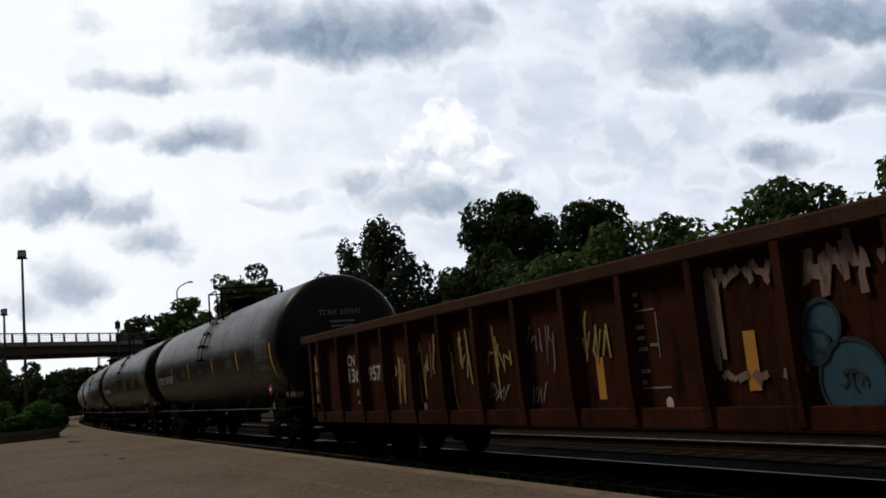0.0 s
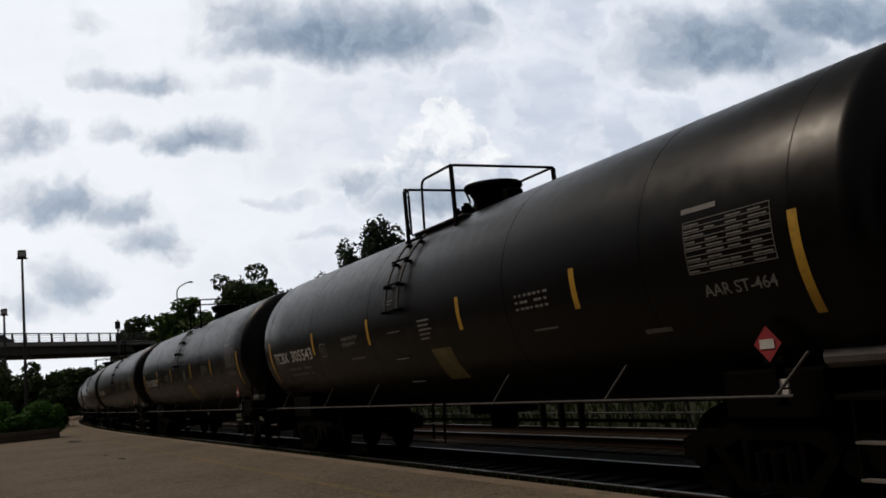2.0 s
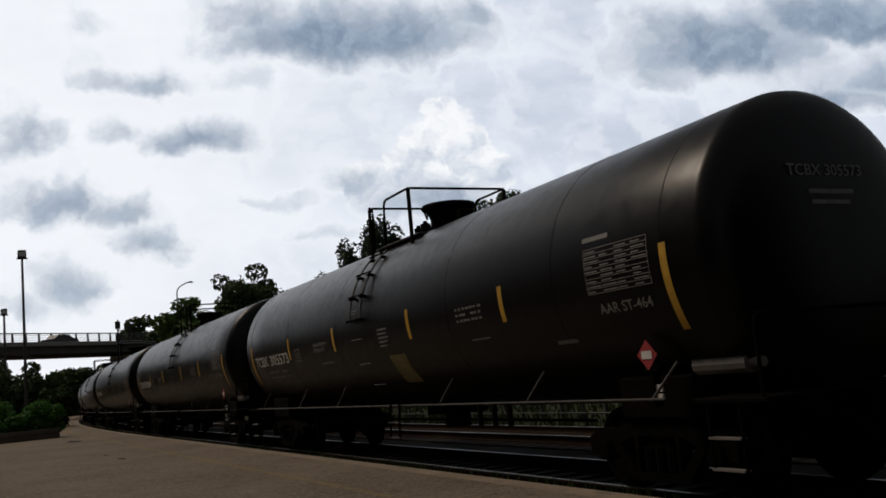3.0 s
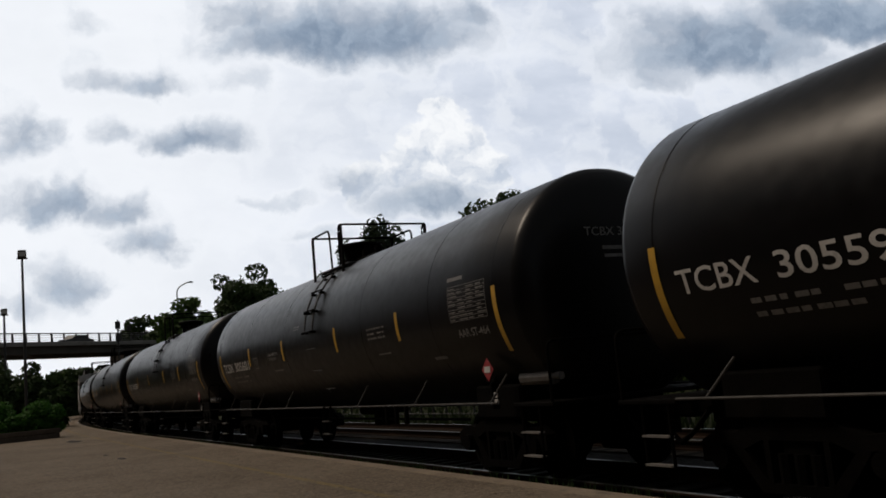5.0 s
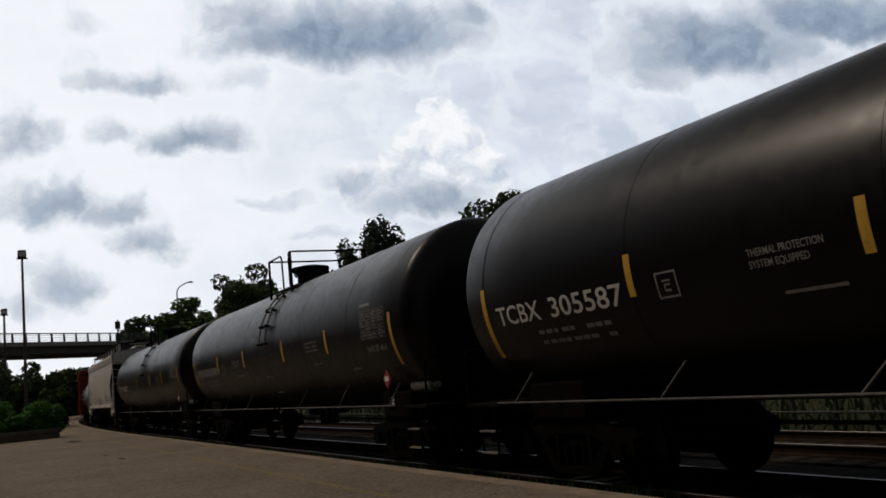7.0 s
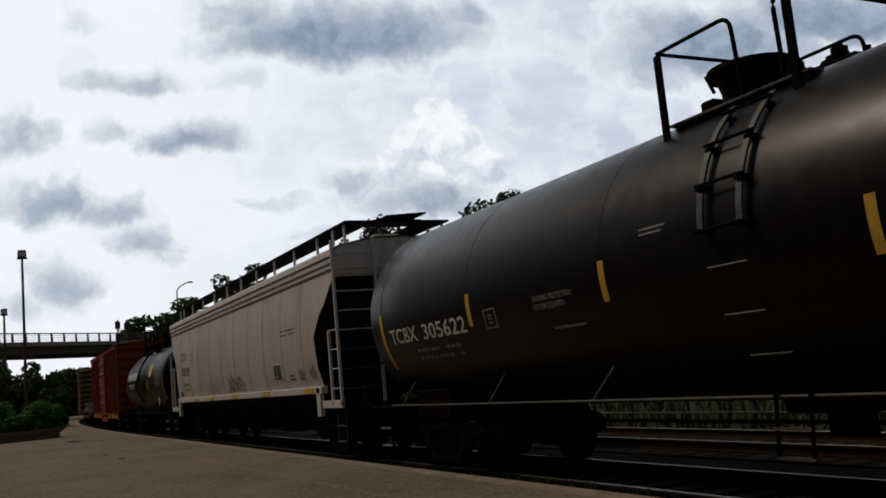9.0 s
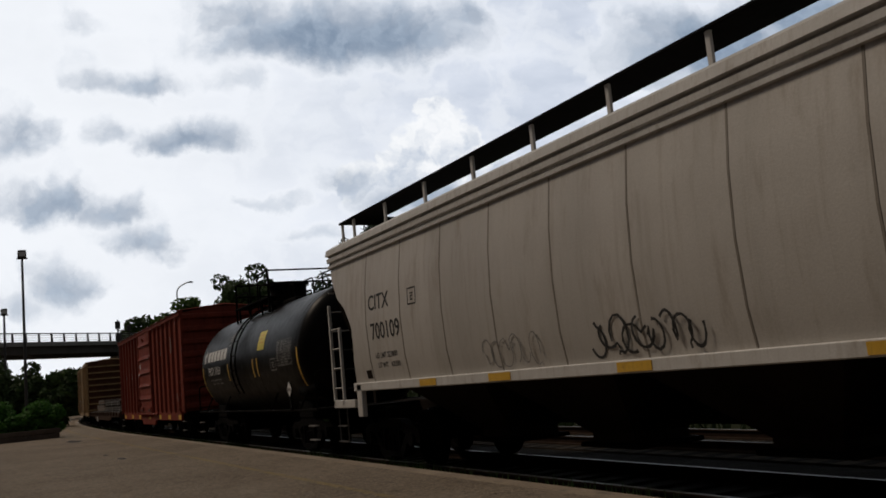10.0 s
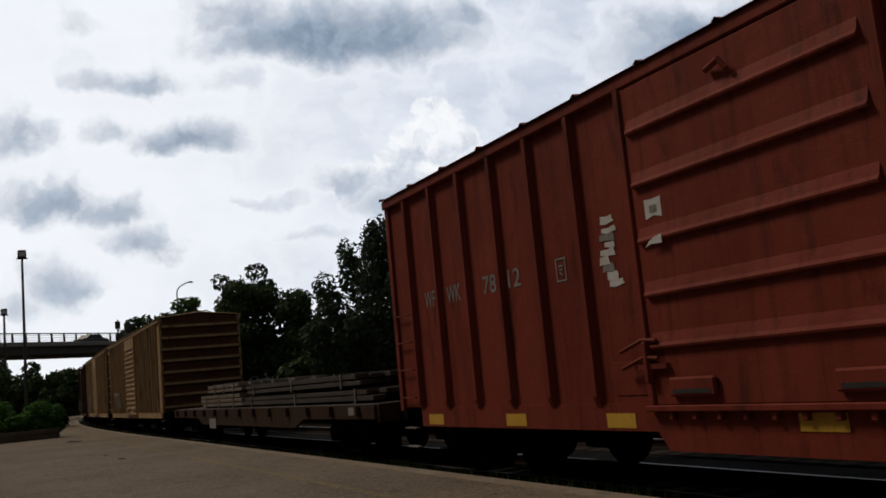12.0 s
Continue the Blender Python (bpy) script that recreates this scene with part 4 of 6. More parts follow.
def hopper(middle):
    car = thing("hopper_car", "pale grey covered hopper car with curved sides and dark brown ends", "hopper car")
    zs = [1.40, 1.6, 1.8, 2.1, 2.4, 2.6, 2.8, 3.0, 3.2, 3.35, 3.5, 3.6]
    for s in (-1, 1):
        g = Geo().rows([[(u * hopper_end(z), s * hopper_profile(z), z) for u in np.linspace(-1, 1, 13)] for z in zs])
        part("side_sheet", g, GREY, car, smooth=True)
        # stepped eave with three long grooves
        ridge = [(3.60, 1.45), (3.61, 1.49), (3.66, 1.49), (3.67, 1.455), (3.71, 1.455), (3.72, 1.50), (3.79, 1.50), (3.80, 1.46), (3.83, 1.46), (3.84, 1.52), (3.95, 1.50), (4.04, 1.34)]
        g = Geo().rows([[(u * 8.34, s * yy, zz) for u in (-1, -0.5, 0, 0.5, 1)] for zz, yy in ridge])
        part("eave", g, PALE, car, "pale ribbed eave")
        part("side_sill", Geo().box(-7.35, 7.35, min(s * 1.40, s * 1.53), max(s * 1.40, s * 1.53), 1.30, 1.44, 0.012), PALE, car)
        for x in (-6.47, -5.05, -3.62, -2.20, -0.77, 0.66, 2.08, 3.5, 4.93, 6.35):
            g = Geo()
            zz = [z for z in zs if abs(x) < hopper_end(z)]
            g.rows([[(x - 0.02, s * (hopper_profile(z) - 0.003), z), (x - 0.012, s * (hopper_profile(z) + 0.004), z), (x + 0.012, s * (hopper_profile(z) + 0.004), z), (x + 0.02, s * (hopper_profile(z) - 0.003), z)] for z in zz])
            part("side_seam", g, SEAM, car)
    # roof
    g = Geo().rows([[(u * 8.34, y, z) for u in (-1, -0.5, 0, 0.5, 1)] for y, z in ((-1.34, 4.04), (-0.75, 4.17), (0, 4.21), (0.75, 4.17), (1.34, 4.04))])
    part("roof", g, PALE, car)
    # ends: pale upper sheet, dark brown slope below
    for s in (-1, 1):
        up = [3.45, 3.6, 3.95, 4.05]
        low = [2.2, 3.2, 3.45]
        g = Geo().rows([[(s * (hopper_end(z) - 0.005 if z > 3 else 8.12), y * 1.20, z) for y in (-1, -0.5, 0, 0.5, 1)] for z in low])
        part("end_sheet", g, DARKBROWN, car, "dark brown lower end sheet")
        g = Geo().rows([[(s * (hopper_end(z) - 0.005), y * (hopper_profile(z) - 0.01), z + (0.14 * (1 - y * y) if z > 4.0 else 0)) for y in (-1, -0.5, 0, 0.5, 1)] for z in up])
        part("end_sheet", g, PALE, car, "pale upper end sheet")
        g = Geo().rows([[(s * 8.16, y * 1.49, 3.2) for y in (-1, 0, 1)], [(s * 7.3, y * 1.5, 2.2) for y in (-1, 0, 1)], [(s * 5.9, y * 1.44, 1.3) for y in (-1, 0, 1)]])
        part("slope_sheet", g, DARKBROWN, car, "dark brown sloping end sheet")
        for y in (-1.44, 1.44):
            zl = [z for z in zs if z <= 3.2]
            part("side_gusset", Geo().rows([[(s * (hopper_end(z) - 0.01), y, z), (s * max(5.9, 5.9 + (z - 1.3) * 1.19), y, z)] for z in zl]), DARKBROWN, car)
        part("end_post", Geo().box(min(s * 7.9, s * 8.02), max(s * 7.9, s * 8.02), -0.9, -0.78, 1.05, 3.1).box(min(s * 7.9, s * 8.02), max(s * 7.9, s * 8.02), 0.78, 0.9, 1.05, 3.1).box(min(s * 6.4, s * 8.3), max(s * 6.4, s * 8.3), -0.4, 0.4, 0.68, 1.05, 0.02), DARKBROWN, car)
        part("end_sill", Geo().box(min(s * 7.35, s * 8.42), max(s * 7.35, s * 8.42), -1.53, -1.47, 1.02, 1.16, 0.008).box(min(s * 7.35, s * 8.42), max(s * 7.35, s * 8.42), 1.47, 1.53, 1.02, 1.16, 0.008), PALE, car)
        part("end_deck", Geo().box(min(s * 7.1, s * 8.42), max(s * 7.1, s * 8.42), -1.46, 1.46, 1.00, 1.04), STEEL, car)
        for y in (-1.53, 1.44):
            part("jacking_post", Geo().box(min(s * 7.0, s * 7.22), max(s * 7.0, s * 7.22), y, y + 0.09, 0.86, 1.42, 0.01), PALE, car)
        for x in (8.36, 7.88):
            part("ladder_stile", Geo().box(min(s * x, s * (x + 0.06)), max(s * x, s * (x + 0.06)), -1.53, -1.48, 1.06, (4.12 if s > 0 else 2.92) if x > 8 else 2.45, 0.005), PALE, car)
        for k in range(4):
            z = 1.38 + 0.36 * k
            part("rung", Geo().tube([(s * 7.88, -1.50, z), (s * 8.40, -1.50, z)], 0.014, 6), PALE, car)
        for y in (-0.66,):
            part("ladder_stile", Geo().box(min(s * 8.36, s * 8.41), max(s * 8.36, s * 8.41), y - 0.03, y + 0.03, 1.06, 4.18, 0.005), PALE, car)
        for k in range(9):
            z = 1.36 + 0.36 * k
            if z < 4.1:
                part("rung", Geo().tube([(s * 8.39, -1.50, z), (s * 8.39, -0.66, z)], 0.014, 6), PALE if z > 2.4 else SCUFFED, car)
        for z in (0.40, 0.68):
            part("step", Geo().box(min(s * 7.95, s * 8.38), max(s * 7.95, s * 8.38), -1.50, -1.42, z, z + 0.02), SCUFFED, car)
        for x in (7.95, 8.38):
            part("step_stile", Geo().tube([(s * x, -1.46, 1.02), (s * x, -1.46, 0.40)], 0.014, 6), SCUFFED, car)
        coupler(car, s * 8.35, s)
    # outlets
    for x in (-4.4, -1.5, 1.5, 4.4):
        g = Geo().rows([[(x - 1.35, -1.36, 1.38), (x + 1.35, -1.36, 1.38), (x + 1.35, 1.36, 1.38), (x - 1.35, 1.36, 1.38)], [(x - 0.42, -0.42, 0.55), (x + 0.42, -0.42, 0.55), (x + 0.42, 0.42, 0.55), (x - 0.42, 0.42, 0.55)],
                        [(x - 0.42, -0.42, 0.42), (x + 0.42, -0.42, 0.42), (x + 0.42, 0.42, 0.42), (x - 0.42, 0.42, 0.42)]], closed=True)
        o = part("outlet", g, DARKBROWN, car)
        part("gate", Geo().box(x - 0.6, x + 0.6, -0.5, 0.5, 0.38, 0.44, 0.01), STEEL, o)
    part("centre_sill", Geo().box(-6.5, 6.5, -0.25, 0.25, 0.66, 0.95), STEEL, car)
    # roof walkway on posts, with wide ends
    for y in (-1.12, 0.52):
        part("walkway", Geo().box(-8.55, 8.2, y, y + 0.60, 4.49, 4.53, 0.005), STEEL, car, "dark grating walkway")
    for x in (-8.55, 7.6):
        part("walkway", Geo().box(x, x + 0.62, -0.50, 0.50, 4.50, 4.54, 0.005), STEEL, car)
    part("walkway", Geo().rows([[(7.85, -0.40, 4.56), (8.55, -0.40, 4.56)], [(7.85, 0.45, 4.62), (8.55, 0.45, 4.62)], [(7.85, 0.45, 4.585), (8.55, 0.45, 4.585)], [(7.85, -0.40, 4.535), (8.55, -0.40, 4.535)]], closed=False), STEEL, car, "tilted end plate of the walkway")
    for s in (-1, 1):
        for x in (-8.5, -7.9, -6.4, -4.8, -3.2, -1.6, 0, 1.6, 3.2, 4.78, 6.37, 7.34, 7.98):
            part("walkway_post", Geo().box(x - 0.035, x + 0.035, s * 1.06 - 0.02, s * 1.06 + 0.02, 4.05, 4.49, 0.005), PALE, car)
    part("hatch_trough", Geo().box(-7.6, 7.6, -0.28, 0.28, 4.20, 4.36, 0.03), PALE, car)
    # marks on the side
    yy = lambda z: -hopper_profile(z) - 0.004
    def mark(name, shape, x, z, m, label=""):
        g = Geo()
        g.v = [(x + p, yy(z + q) - sum(lift), z + q) for p, q, *lift in shape[0]]
        g.f = list(shape[1])
        part(name, g, m, car, label)
    mark("lettering", words("CITX", 0.25, 0.86), -6.34, 2.62, INK, "black stencilled lettering")
    mark("lettering", words("700109", 0.27, 1.16), -6.28, 2.13, INK, "black stencilled number")
    mark("lettering", words("LD LMT 223800", 0.085, 0.88), -6.20, 1.82, INK)
    mark("lettering", words("LT WT   62200", 0.085, 0.88), -6.16, 1.66, INK)
    mark("square_sign", square_sign(0, 0, 0.30, 0.26), -4.75, 2.55, INK)
    mark("small_plate", bars2d([(0, 0, 0.22, 0.14)]), -6.75, 1.50, DARKBROWN)
    mark("small_print", lines_block(0, 0, 1.05, 0.18, 2, 12, 51), 4.9, 2.55, INK)
    mark("label_panel", bars2d([(0, 0, 0.56, 0.36)]), 4.21, 1.64, INK, "black panel with a pale border")
    for r0 in ((0.0, 0.0, 0.56, 0.02), (0.0, 0.34, 0.56, 0.02), (0.26, 0.06, 0.02, 0.26), (0.08, 0.06, 0.14, 0.03), (0, 0, 0.02, 0.36), (0.54, 0, 0.02, 0.36)):
        g = Geo()
        shape = bars2d([r0])
        g.v = [(4.21 + p, yy(1.64 + q) - 0.005, 1.64 + q) for p, q in shape[0]]
        g.f = shape[1]
        part("border", g, WHITE, car)
    mark("small_print", lines_block(0, 0, 0.4, 0.24, 3, 1, 52), 5.3, 1.6, INK)
    for x in (6.0, 6.7):
        mark("stain", scribble(0, 0, 0.28, 0.2, 4, 0.06, int(x * 10)), x, 1.62, FADED)
    mark("graffiti", scribble(0, 0, 1.75, 0.42, 9, 0.035, 81), -0.2, 1.48, INK, "looping black sprayed tag")
    mark("graffiti", scribble(0, 0, 1.4, 0.40, 6, 0.018, 82), -2.6, 1.48, FADED, "faint grey tag")
    for x in (-4.6, -2.5, 0.2, 3.2, 6.3):
        part("yellow_strip", Geo().box(x, x + 0.55, -1.537, -1.53, 1.32, 1.42), YELLOW, car, "yellow reflective strip")
    trucks(car, 6.9)
    TRAIN.append((car, middle))


def boxcar(middle, half, paint, label, red=True, top=4.30, sill=0.72):
    car = thing("boxcar", label, "boxcar", "boxcars of the train")
    w = 1.452
    for s in (-1, 1):
        part("side_sheet", Geo().box(-half, half, min(s * 1.41, s * w), max(s * 1.41, s * w), 1.0, top - 0.14), paint, car)
        part("eave_rail", Geo().box(-half - 0.02, half + 0.02, min(s * 1.40, s * 1.53), max(s * 1.40, s * 1.53), top - 0.14, top, 0.015), paint, car)
        if red:
            g = Geo().prism([(-half + 0.72, 1.0), (-half + 0.72, sill), (-1.55, sill), (-1.40, 0.54), (1.6, 0.54), (1.75, sill), (half - 0.72, sill), (half - 0.72, 1.0)], s * 1.47, s * 1.40)
        else:
            g = Geo().prism([(-half + 0.5, 1.0), (-half + 0.5, sill), (half - 0.5, sill), (half - 0.5, 1.0)], s * 1.47, s * 1.40)
        part("side_sill", g, paint, car)
        xs = [2.45 + 0.888 * k for k in range(6)] if red else [2.1 + 0.62 * k for k in range(9)]
        for x in [-v for v in xs] + xs:
            if abs(x) > half - 0.2:
                continue
            g = Geo()
            out = [(x - 0.055, s * w), (x - 0.035, s * 1.53), (x + 0.035, s * 1.53), (x + 0.055, s * w)]
            g.rows([[(px, s * w + (py - s * w) * 0.1, 0.93) for px, py in out], [(px, py, 1.08) for px, py in out], [(px, py, top - 0.14) for px, py in out]])
            part("rib", g, paint, car)
        if not red:
            tint = random.Random(int(-middle) * 3 + s)
            for x in [-v for v in xs] + xs:
                if abs(x) + 0.62 < half:
                    m = tint.choice((paint, paint, RUST, OLIVE, OLIVE))
                    part("side_panel", Geo().box(x + 0.06, x + 0.56, min(s * w, s * (w + 0.006)), max(s * w, s * (w + 0.006)), 1.02, top - 0.16), m, car)
        # sliding door with pressed ribs and tracks
        y0, y1 = s * 1.465, s * 1.52
        d = part("door", Geo().box(-1.48, 1.42, min(y0, y1), max(y0, y1), 0.98, top - 0.16, 0.01), paint, car, "sliding door with pressed ribs")
        for z in ((3.69, 3.15, 2.59, 2.06, 1.56) if red else [1.2 + 0.2 * k for k in range(14)]):
            if red:
                lip = [(1.519, z + 0.12), (1.548, z + 0.02), (1.572, z - 0.015), (1.566, z - 0.035), (1.519, z - 0.045)]
                g = Geo().rows([[(x, s * q, zz) for q, zz in lip] for x in (-1.40, 1.34)])
                g.f += [(0, 1, 2, 3, 4), (9, 8, 7, 6, 5)]
                part("door_rib", g, paint, d)
            else:
                part("door_rib", Geo().box(-1.40, 1.34, min(s * 1.52, s * 1.56), max(s * 1.52, s * 1.56), z - 0.035, z + 0.035, 0.012), paint, d)
        for x in (-1.55, 1.42):
            part("door_post", Geo().box(x, x + 0.09, min(s * 1.46, s * 1.55), max(s * 1.46, s * 1.55), 0.93, top - 0.14, 0.012), paint, car)
        part("door_track", Geo().box(-1.6, 2.6 if red else 1.6, min(s * 1.46, s * 1.56), max(s * 1.46, s * 1.56), 0.92, 0.98, 0.01), paint, car)
        part("latch", Geo().box(-1.62, -1.2, min(s * 1.52, s * 1.57), max(s * 1.52, s * 1.57), 1.33, 1.38).box(-1.5, -1.44, min(s * 1.52, s * 1.6), max(s * 1.52, s * 1.6), 1.2, 1.6, 0.01), paint, d)
        for x in (-1.2, 0.7):
            part("roller_box", Geo().box(x, x + 0.62, min(s * 1.52, s * 1.575), max(s * 1.52, s * 1.575), 1.06, 1.24, 0.02), paint, d)
            part("roller_slot", Geo().box(x + 0.06, x + 0.56, min(s * 1.575, s * 1.579), max(s * 1.575, s * 1.579), 1.09, 1.13), INK, d)
        # ends with deep horizontal corrugations
        rows_ = []
        z = 1.0
        while z < top - 0.18:
            # crests paler than the rusty wall: sky light on the rib edges painted in
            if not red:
                part("end_ridge", Geo().box(min(s * (half + 0.09), s * (half + 0.112)), max(s * (half + 0.09), s * (half + 0.112)), -1.42, 1.42, z + 0.125, z + 0.215, 0.006), OCHRE, car, "crest of the corrugated end, painted paler as if sky-lit")
            for dz, dx in ((0.0, 0.0), (0.06, 0.0), (0.12, 0.12), (0.22, 0.12), (0.29, 0.0)):
                rows_.append([(s * (half - 0.02 + dx), y, z + dz) for y in (-1.44, 1.44)])
            z += 0.42
        rows_.append([(s * (half - 0.02), y, top - 0.05) for y in (-1.44, 1.44)])
        rows_.append([(s * (half - 0.03), y * 0.5, top + 0.12) for y in (-1, 1)])
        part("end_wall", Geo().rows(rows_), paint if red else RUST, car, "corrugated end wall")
        part("end_sill", Geo().box(min(s * (half - 0.1), s * (half + 0.05)), max(s * (half - 0.1), s * (half + 0.05)), -1.42, 1.42, 0.80, 1.0, 0.01), STEEL, car)
        for y in (-1.45, 1.45):
            part("corner_post", Geo().box(min(s * (half - 0.12), s * half), max(s * (half - 0.12), s * half), min(y, y * 1.03), max(y, y * 1.03), 0.95, top - 0.14, 0.005), paint, car)
            for k in range(4):
                z = 1.15 + 0.42 * k
                part("grab_iron", Geo().tube(rounded([(s * (half - 0.10), y * 1.01, z), (s * (half - 0.10), y * 1.05, z), (s * (half - 0.62), y * 1.05, z), (s * (half - 0.62), y * 1.01, z)], 0.03, 2), 0.012, 6), paint, car)
                part("grab_iron", Geo().tube([(s * (half + 0.13), y * 0.97, z), (s * (half + 0.13), y * 0.66, z)], 0.012, 6), paint, car)
            for z in (0.40, 0.68):
                part("step", Geo().box(min(s * (half - 0.5), s * (half - 0.1)), max(s * (half - 0.5), s * (half - 0.1)), y - 0.04, y + 0.04, z, z + 0.02), WORN, car)
        coupler(car, s * (half + 0.05), s)
    # roof of pressed panels
    peak = top + 0.17
    g = Geo().rows([[(x, -1.56, top + 0.0), (x, -1.50, top + 0.035), (x, 0, peak), (x, 1.50, top + 0.035), (x, 1.56, top)] for x in (-half - 0.03, half + 0.03)])
    roof = part("roof", g, paint, car, "low gabled metal roof")
    n = int(2 * half / 1.05)
    for k in range(n + 1):
        x = -half + 0.02 + (2 * half - 0.04) * k / n
        part("roof_rib", Geo().rows([[(x - 0.05, y, z), (x, y, z + 0.035), (x + 0.05, y, z)] for y, z in ((-1.57, top + 0.005), (0, peak + 0.005), (1.57, top + 0.005))]), paint, roof)
    part("floor_frame", Geo().box(-half + 0.05, half - 0.05, -1.40, 1.40, 0.95, 1.02).box(-half, half, -0.3, 0.3, 0.62, 0.95, 0.02), STEEL, car)
    part("brake_cylinder", Geo().tube([(-2.5, -0.8, 0.7), (-1.6, -0.8, 0.7)], 0.14, 10), STEEL, car)
    part("brake_box", Geo().box(1.0, 2.0, -0.9, -0.4, 0.55, 0.9, 0.02), STEEL, car)
    y = -w - 0.006
    if red:
        for x, wd in ((2.98, 0.52), (3.80, 0.50), (4.62, 0.48), (5.42, 0.52)):
            part("name_block", flat(bars2d([(0.05, 0, wd - 0.1, 0.54)]), x, 3.06, y), FADED, car, "large pale painted letter as a plain block")
        for txt, x, wd in (("WF", -6.52, 0.34), ("WK", -5.80, 0.42), ("78", -4.74, 0.34), ("12", -4.10, 0.30)):
            part("lettering", flat(words(txt, 0.23, wd), x, 2.45, y), FADED, car, "faded stencilled lettering")
        part("square_sign", flat(square_sign(0, 0, 0.20, 0.27), -3.02, 2.38, y), FADED, car)
        rnd = random.Random(5)
        for k in range(9):
            x0, z0, wd, ht = rnd.uniform(0.0, 0.14), 2.86 - 0.082 * k, rnd.uniform(0.14, 0.27), rnd.uniform(0.055, 0.105)
            torn = [(0, rnd.uniform(0, 0.02)), (wd * 0.4, rnd.uniform(-0.02, 0.01)), (wd, rnd.uniform(-0.02, 0.03)), (wd * rnd.uniform(0.85, 1.05), ht * 0.6), (wd * 0.9, ht), (wd * 0.5, ht * rnd.uniform(0.75, 1.1)), (0.01, ht * rnd.uniform(0.8, 1.1))]
            part("paper_sticker", flat((torn, [tuple(range(7))]), -2.19 + x0, z0, y - 0.002 * (k % 2)), WHITE if k % 4 != 2 else FADED, car, "torn white paper sticker")
        part("paper_sticker", flat(([(0, 0), (0.12, 0.03), (0.24, 0), (0.24, 0.20), (0.10, 0.19), (0, 0.20)], [tuple(range(6))]), -1.28, 2.77, -1.525), WHITE, car)
        part("small_print", flat(bars2d([(0.07, 0.06, 0.10, 0.07)]), -1.28, 2.77, -1.529), FADED, car)
        part("paper_sticker", flat(([(0, 0), (0.08, 0.02), (0.24, 0.01), (0.24, 0.10), (0.12, 0.08), (0.05, 0.05)], [tuple(range(6))]), -1.27, 2.50, -1.577), WHITE, car)
        part("label_panel", flat(bars2d([(0, 0, 0.40, 0.28)]), 5.59, 1.28, y), INK, car, "dark panel with pale border")
        part("small_print", flat(lines_block(0.02, 0.02, 0.36, 0.24, 2, 2, 71, 0.015), 5.59, 1.28, y - 0.004), FADED, car)
        part("small_print", flat(lines_block(0, 0, 0.35, 0.3, 3, 2, 72), 6.3, 1.35, y), FADED, car)
        for k in range(9):
            part("sill_lug", Geo().box(-1.3 + 0.32 * k, -1.24 + 0.32 * k, -1.53, -1.47, 0.84, 0.92, 0.008), paint, car)
        part("door_handle", Geo().tube([(-0.2, -1.56, 3.92), (0.0, -1.60, 3.95), (0.06, -1.57, 3.85)], 0.03, 6), paint, car)
        for z in (1.62, 1.45):
            part("latch_bar", Geo().tube([(-1.9, -1.54, z - 0.1), (-1.5, -1.57, z), (-1.3, -1.57, z - 0.02)], 0.022, 6), paint, car)
        part("repair_plate", Geo().box(-2.15, -1.62, -1.462, -1.45, 1.08, 1.42, 0.003), paint, car)
        for k in range(13):
            part("rivet", Geo().box(7.56, 7.585, -1.50, -1.49, 1.2 + 0.22 * k, 1.225 + 0.22 * k), INK, car)
        for x in (-6.70, -4.45, -2.35, 0.22, 2.6, 4.5, 6.45):
            part("yellow_strip", flat(bars2d([(0, 0, 0.48, 0.15)]), x, 0.75, -1.476), YELLOW, car, "yellow reflective strip")
    else:
        part("graffiti", flat(scribble(0, 0, 2.2, 0.9, 5, 0.10, int(middle)), -5.6, 1.15, -1.54), FADED, car, "pale sprayed tag")
    trucks(car, half - 1.9)
    TRAIN.append((car, middle))


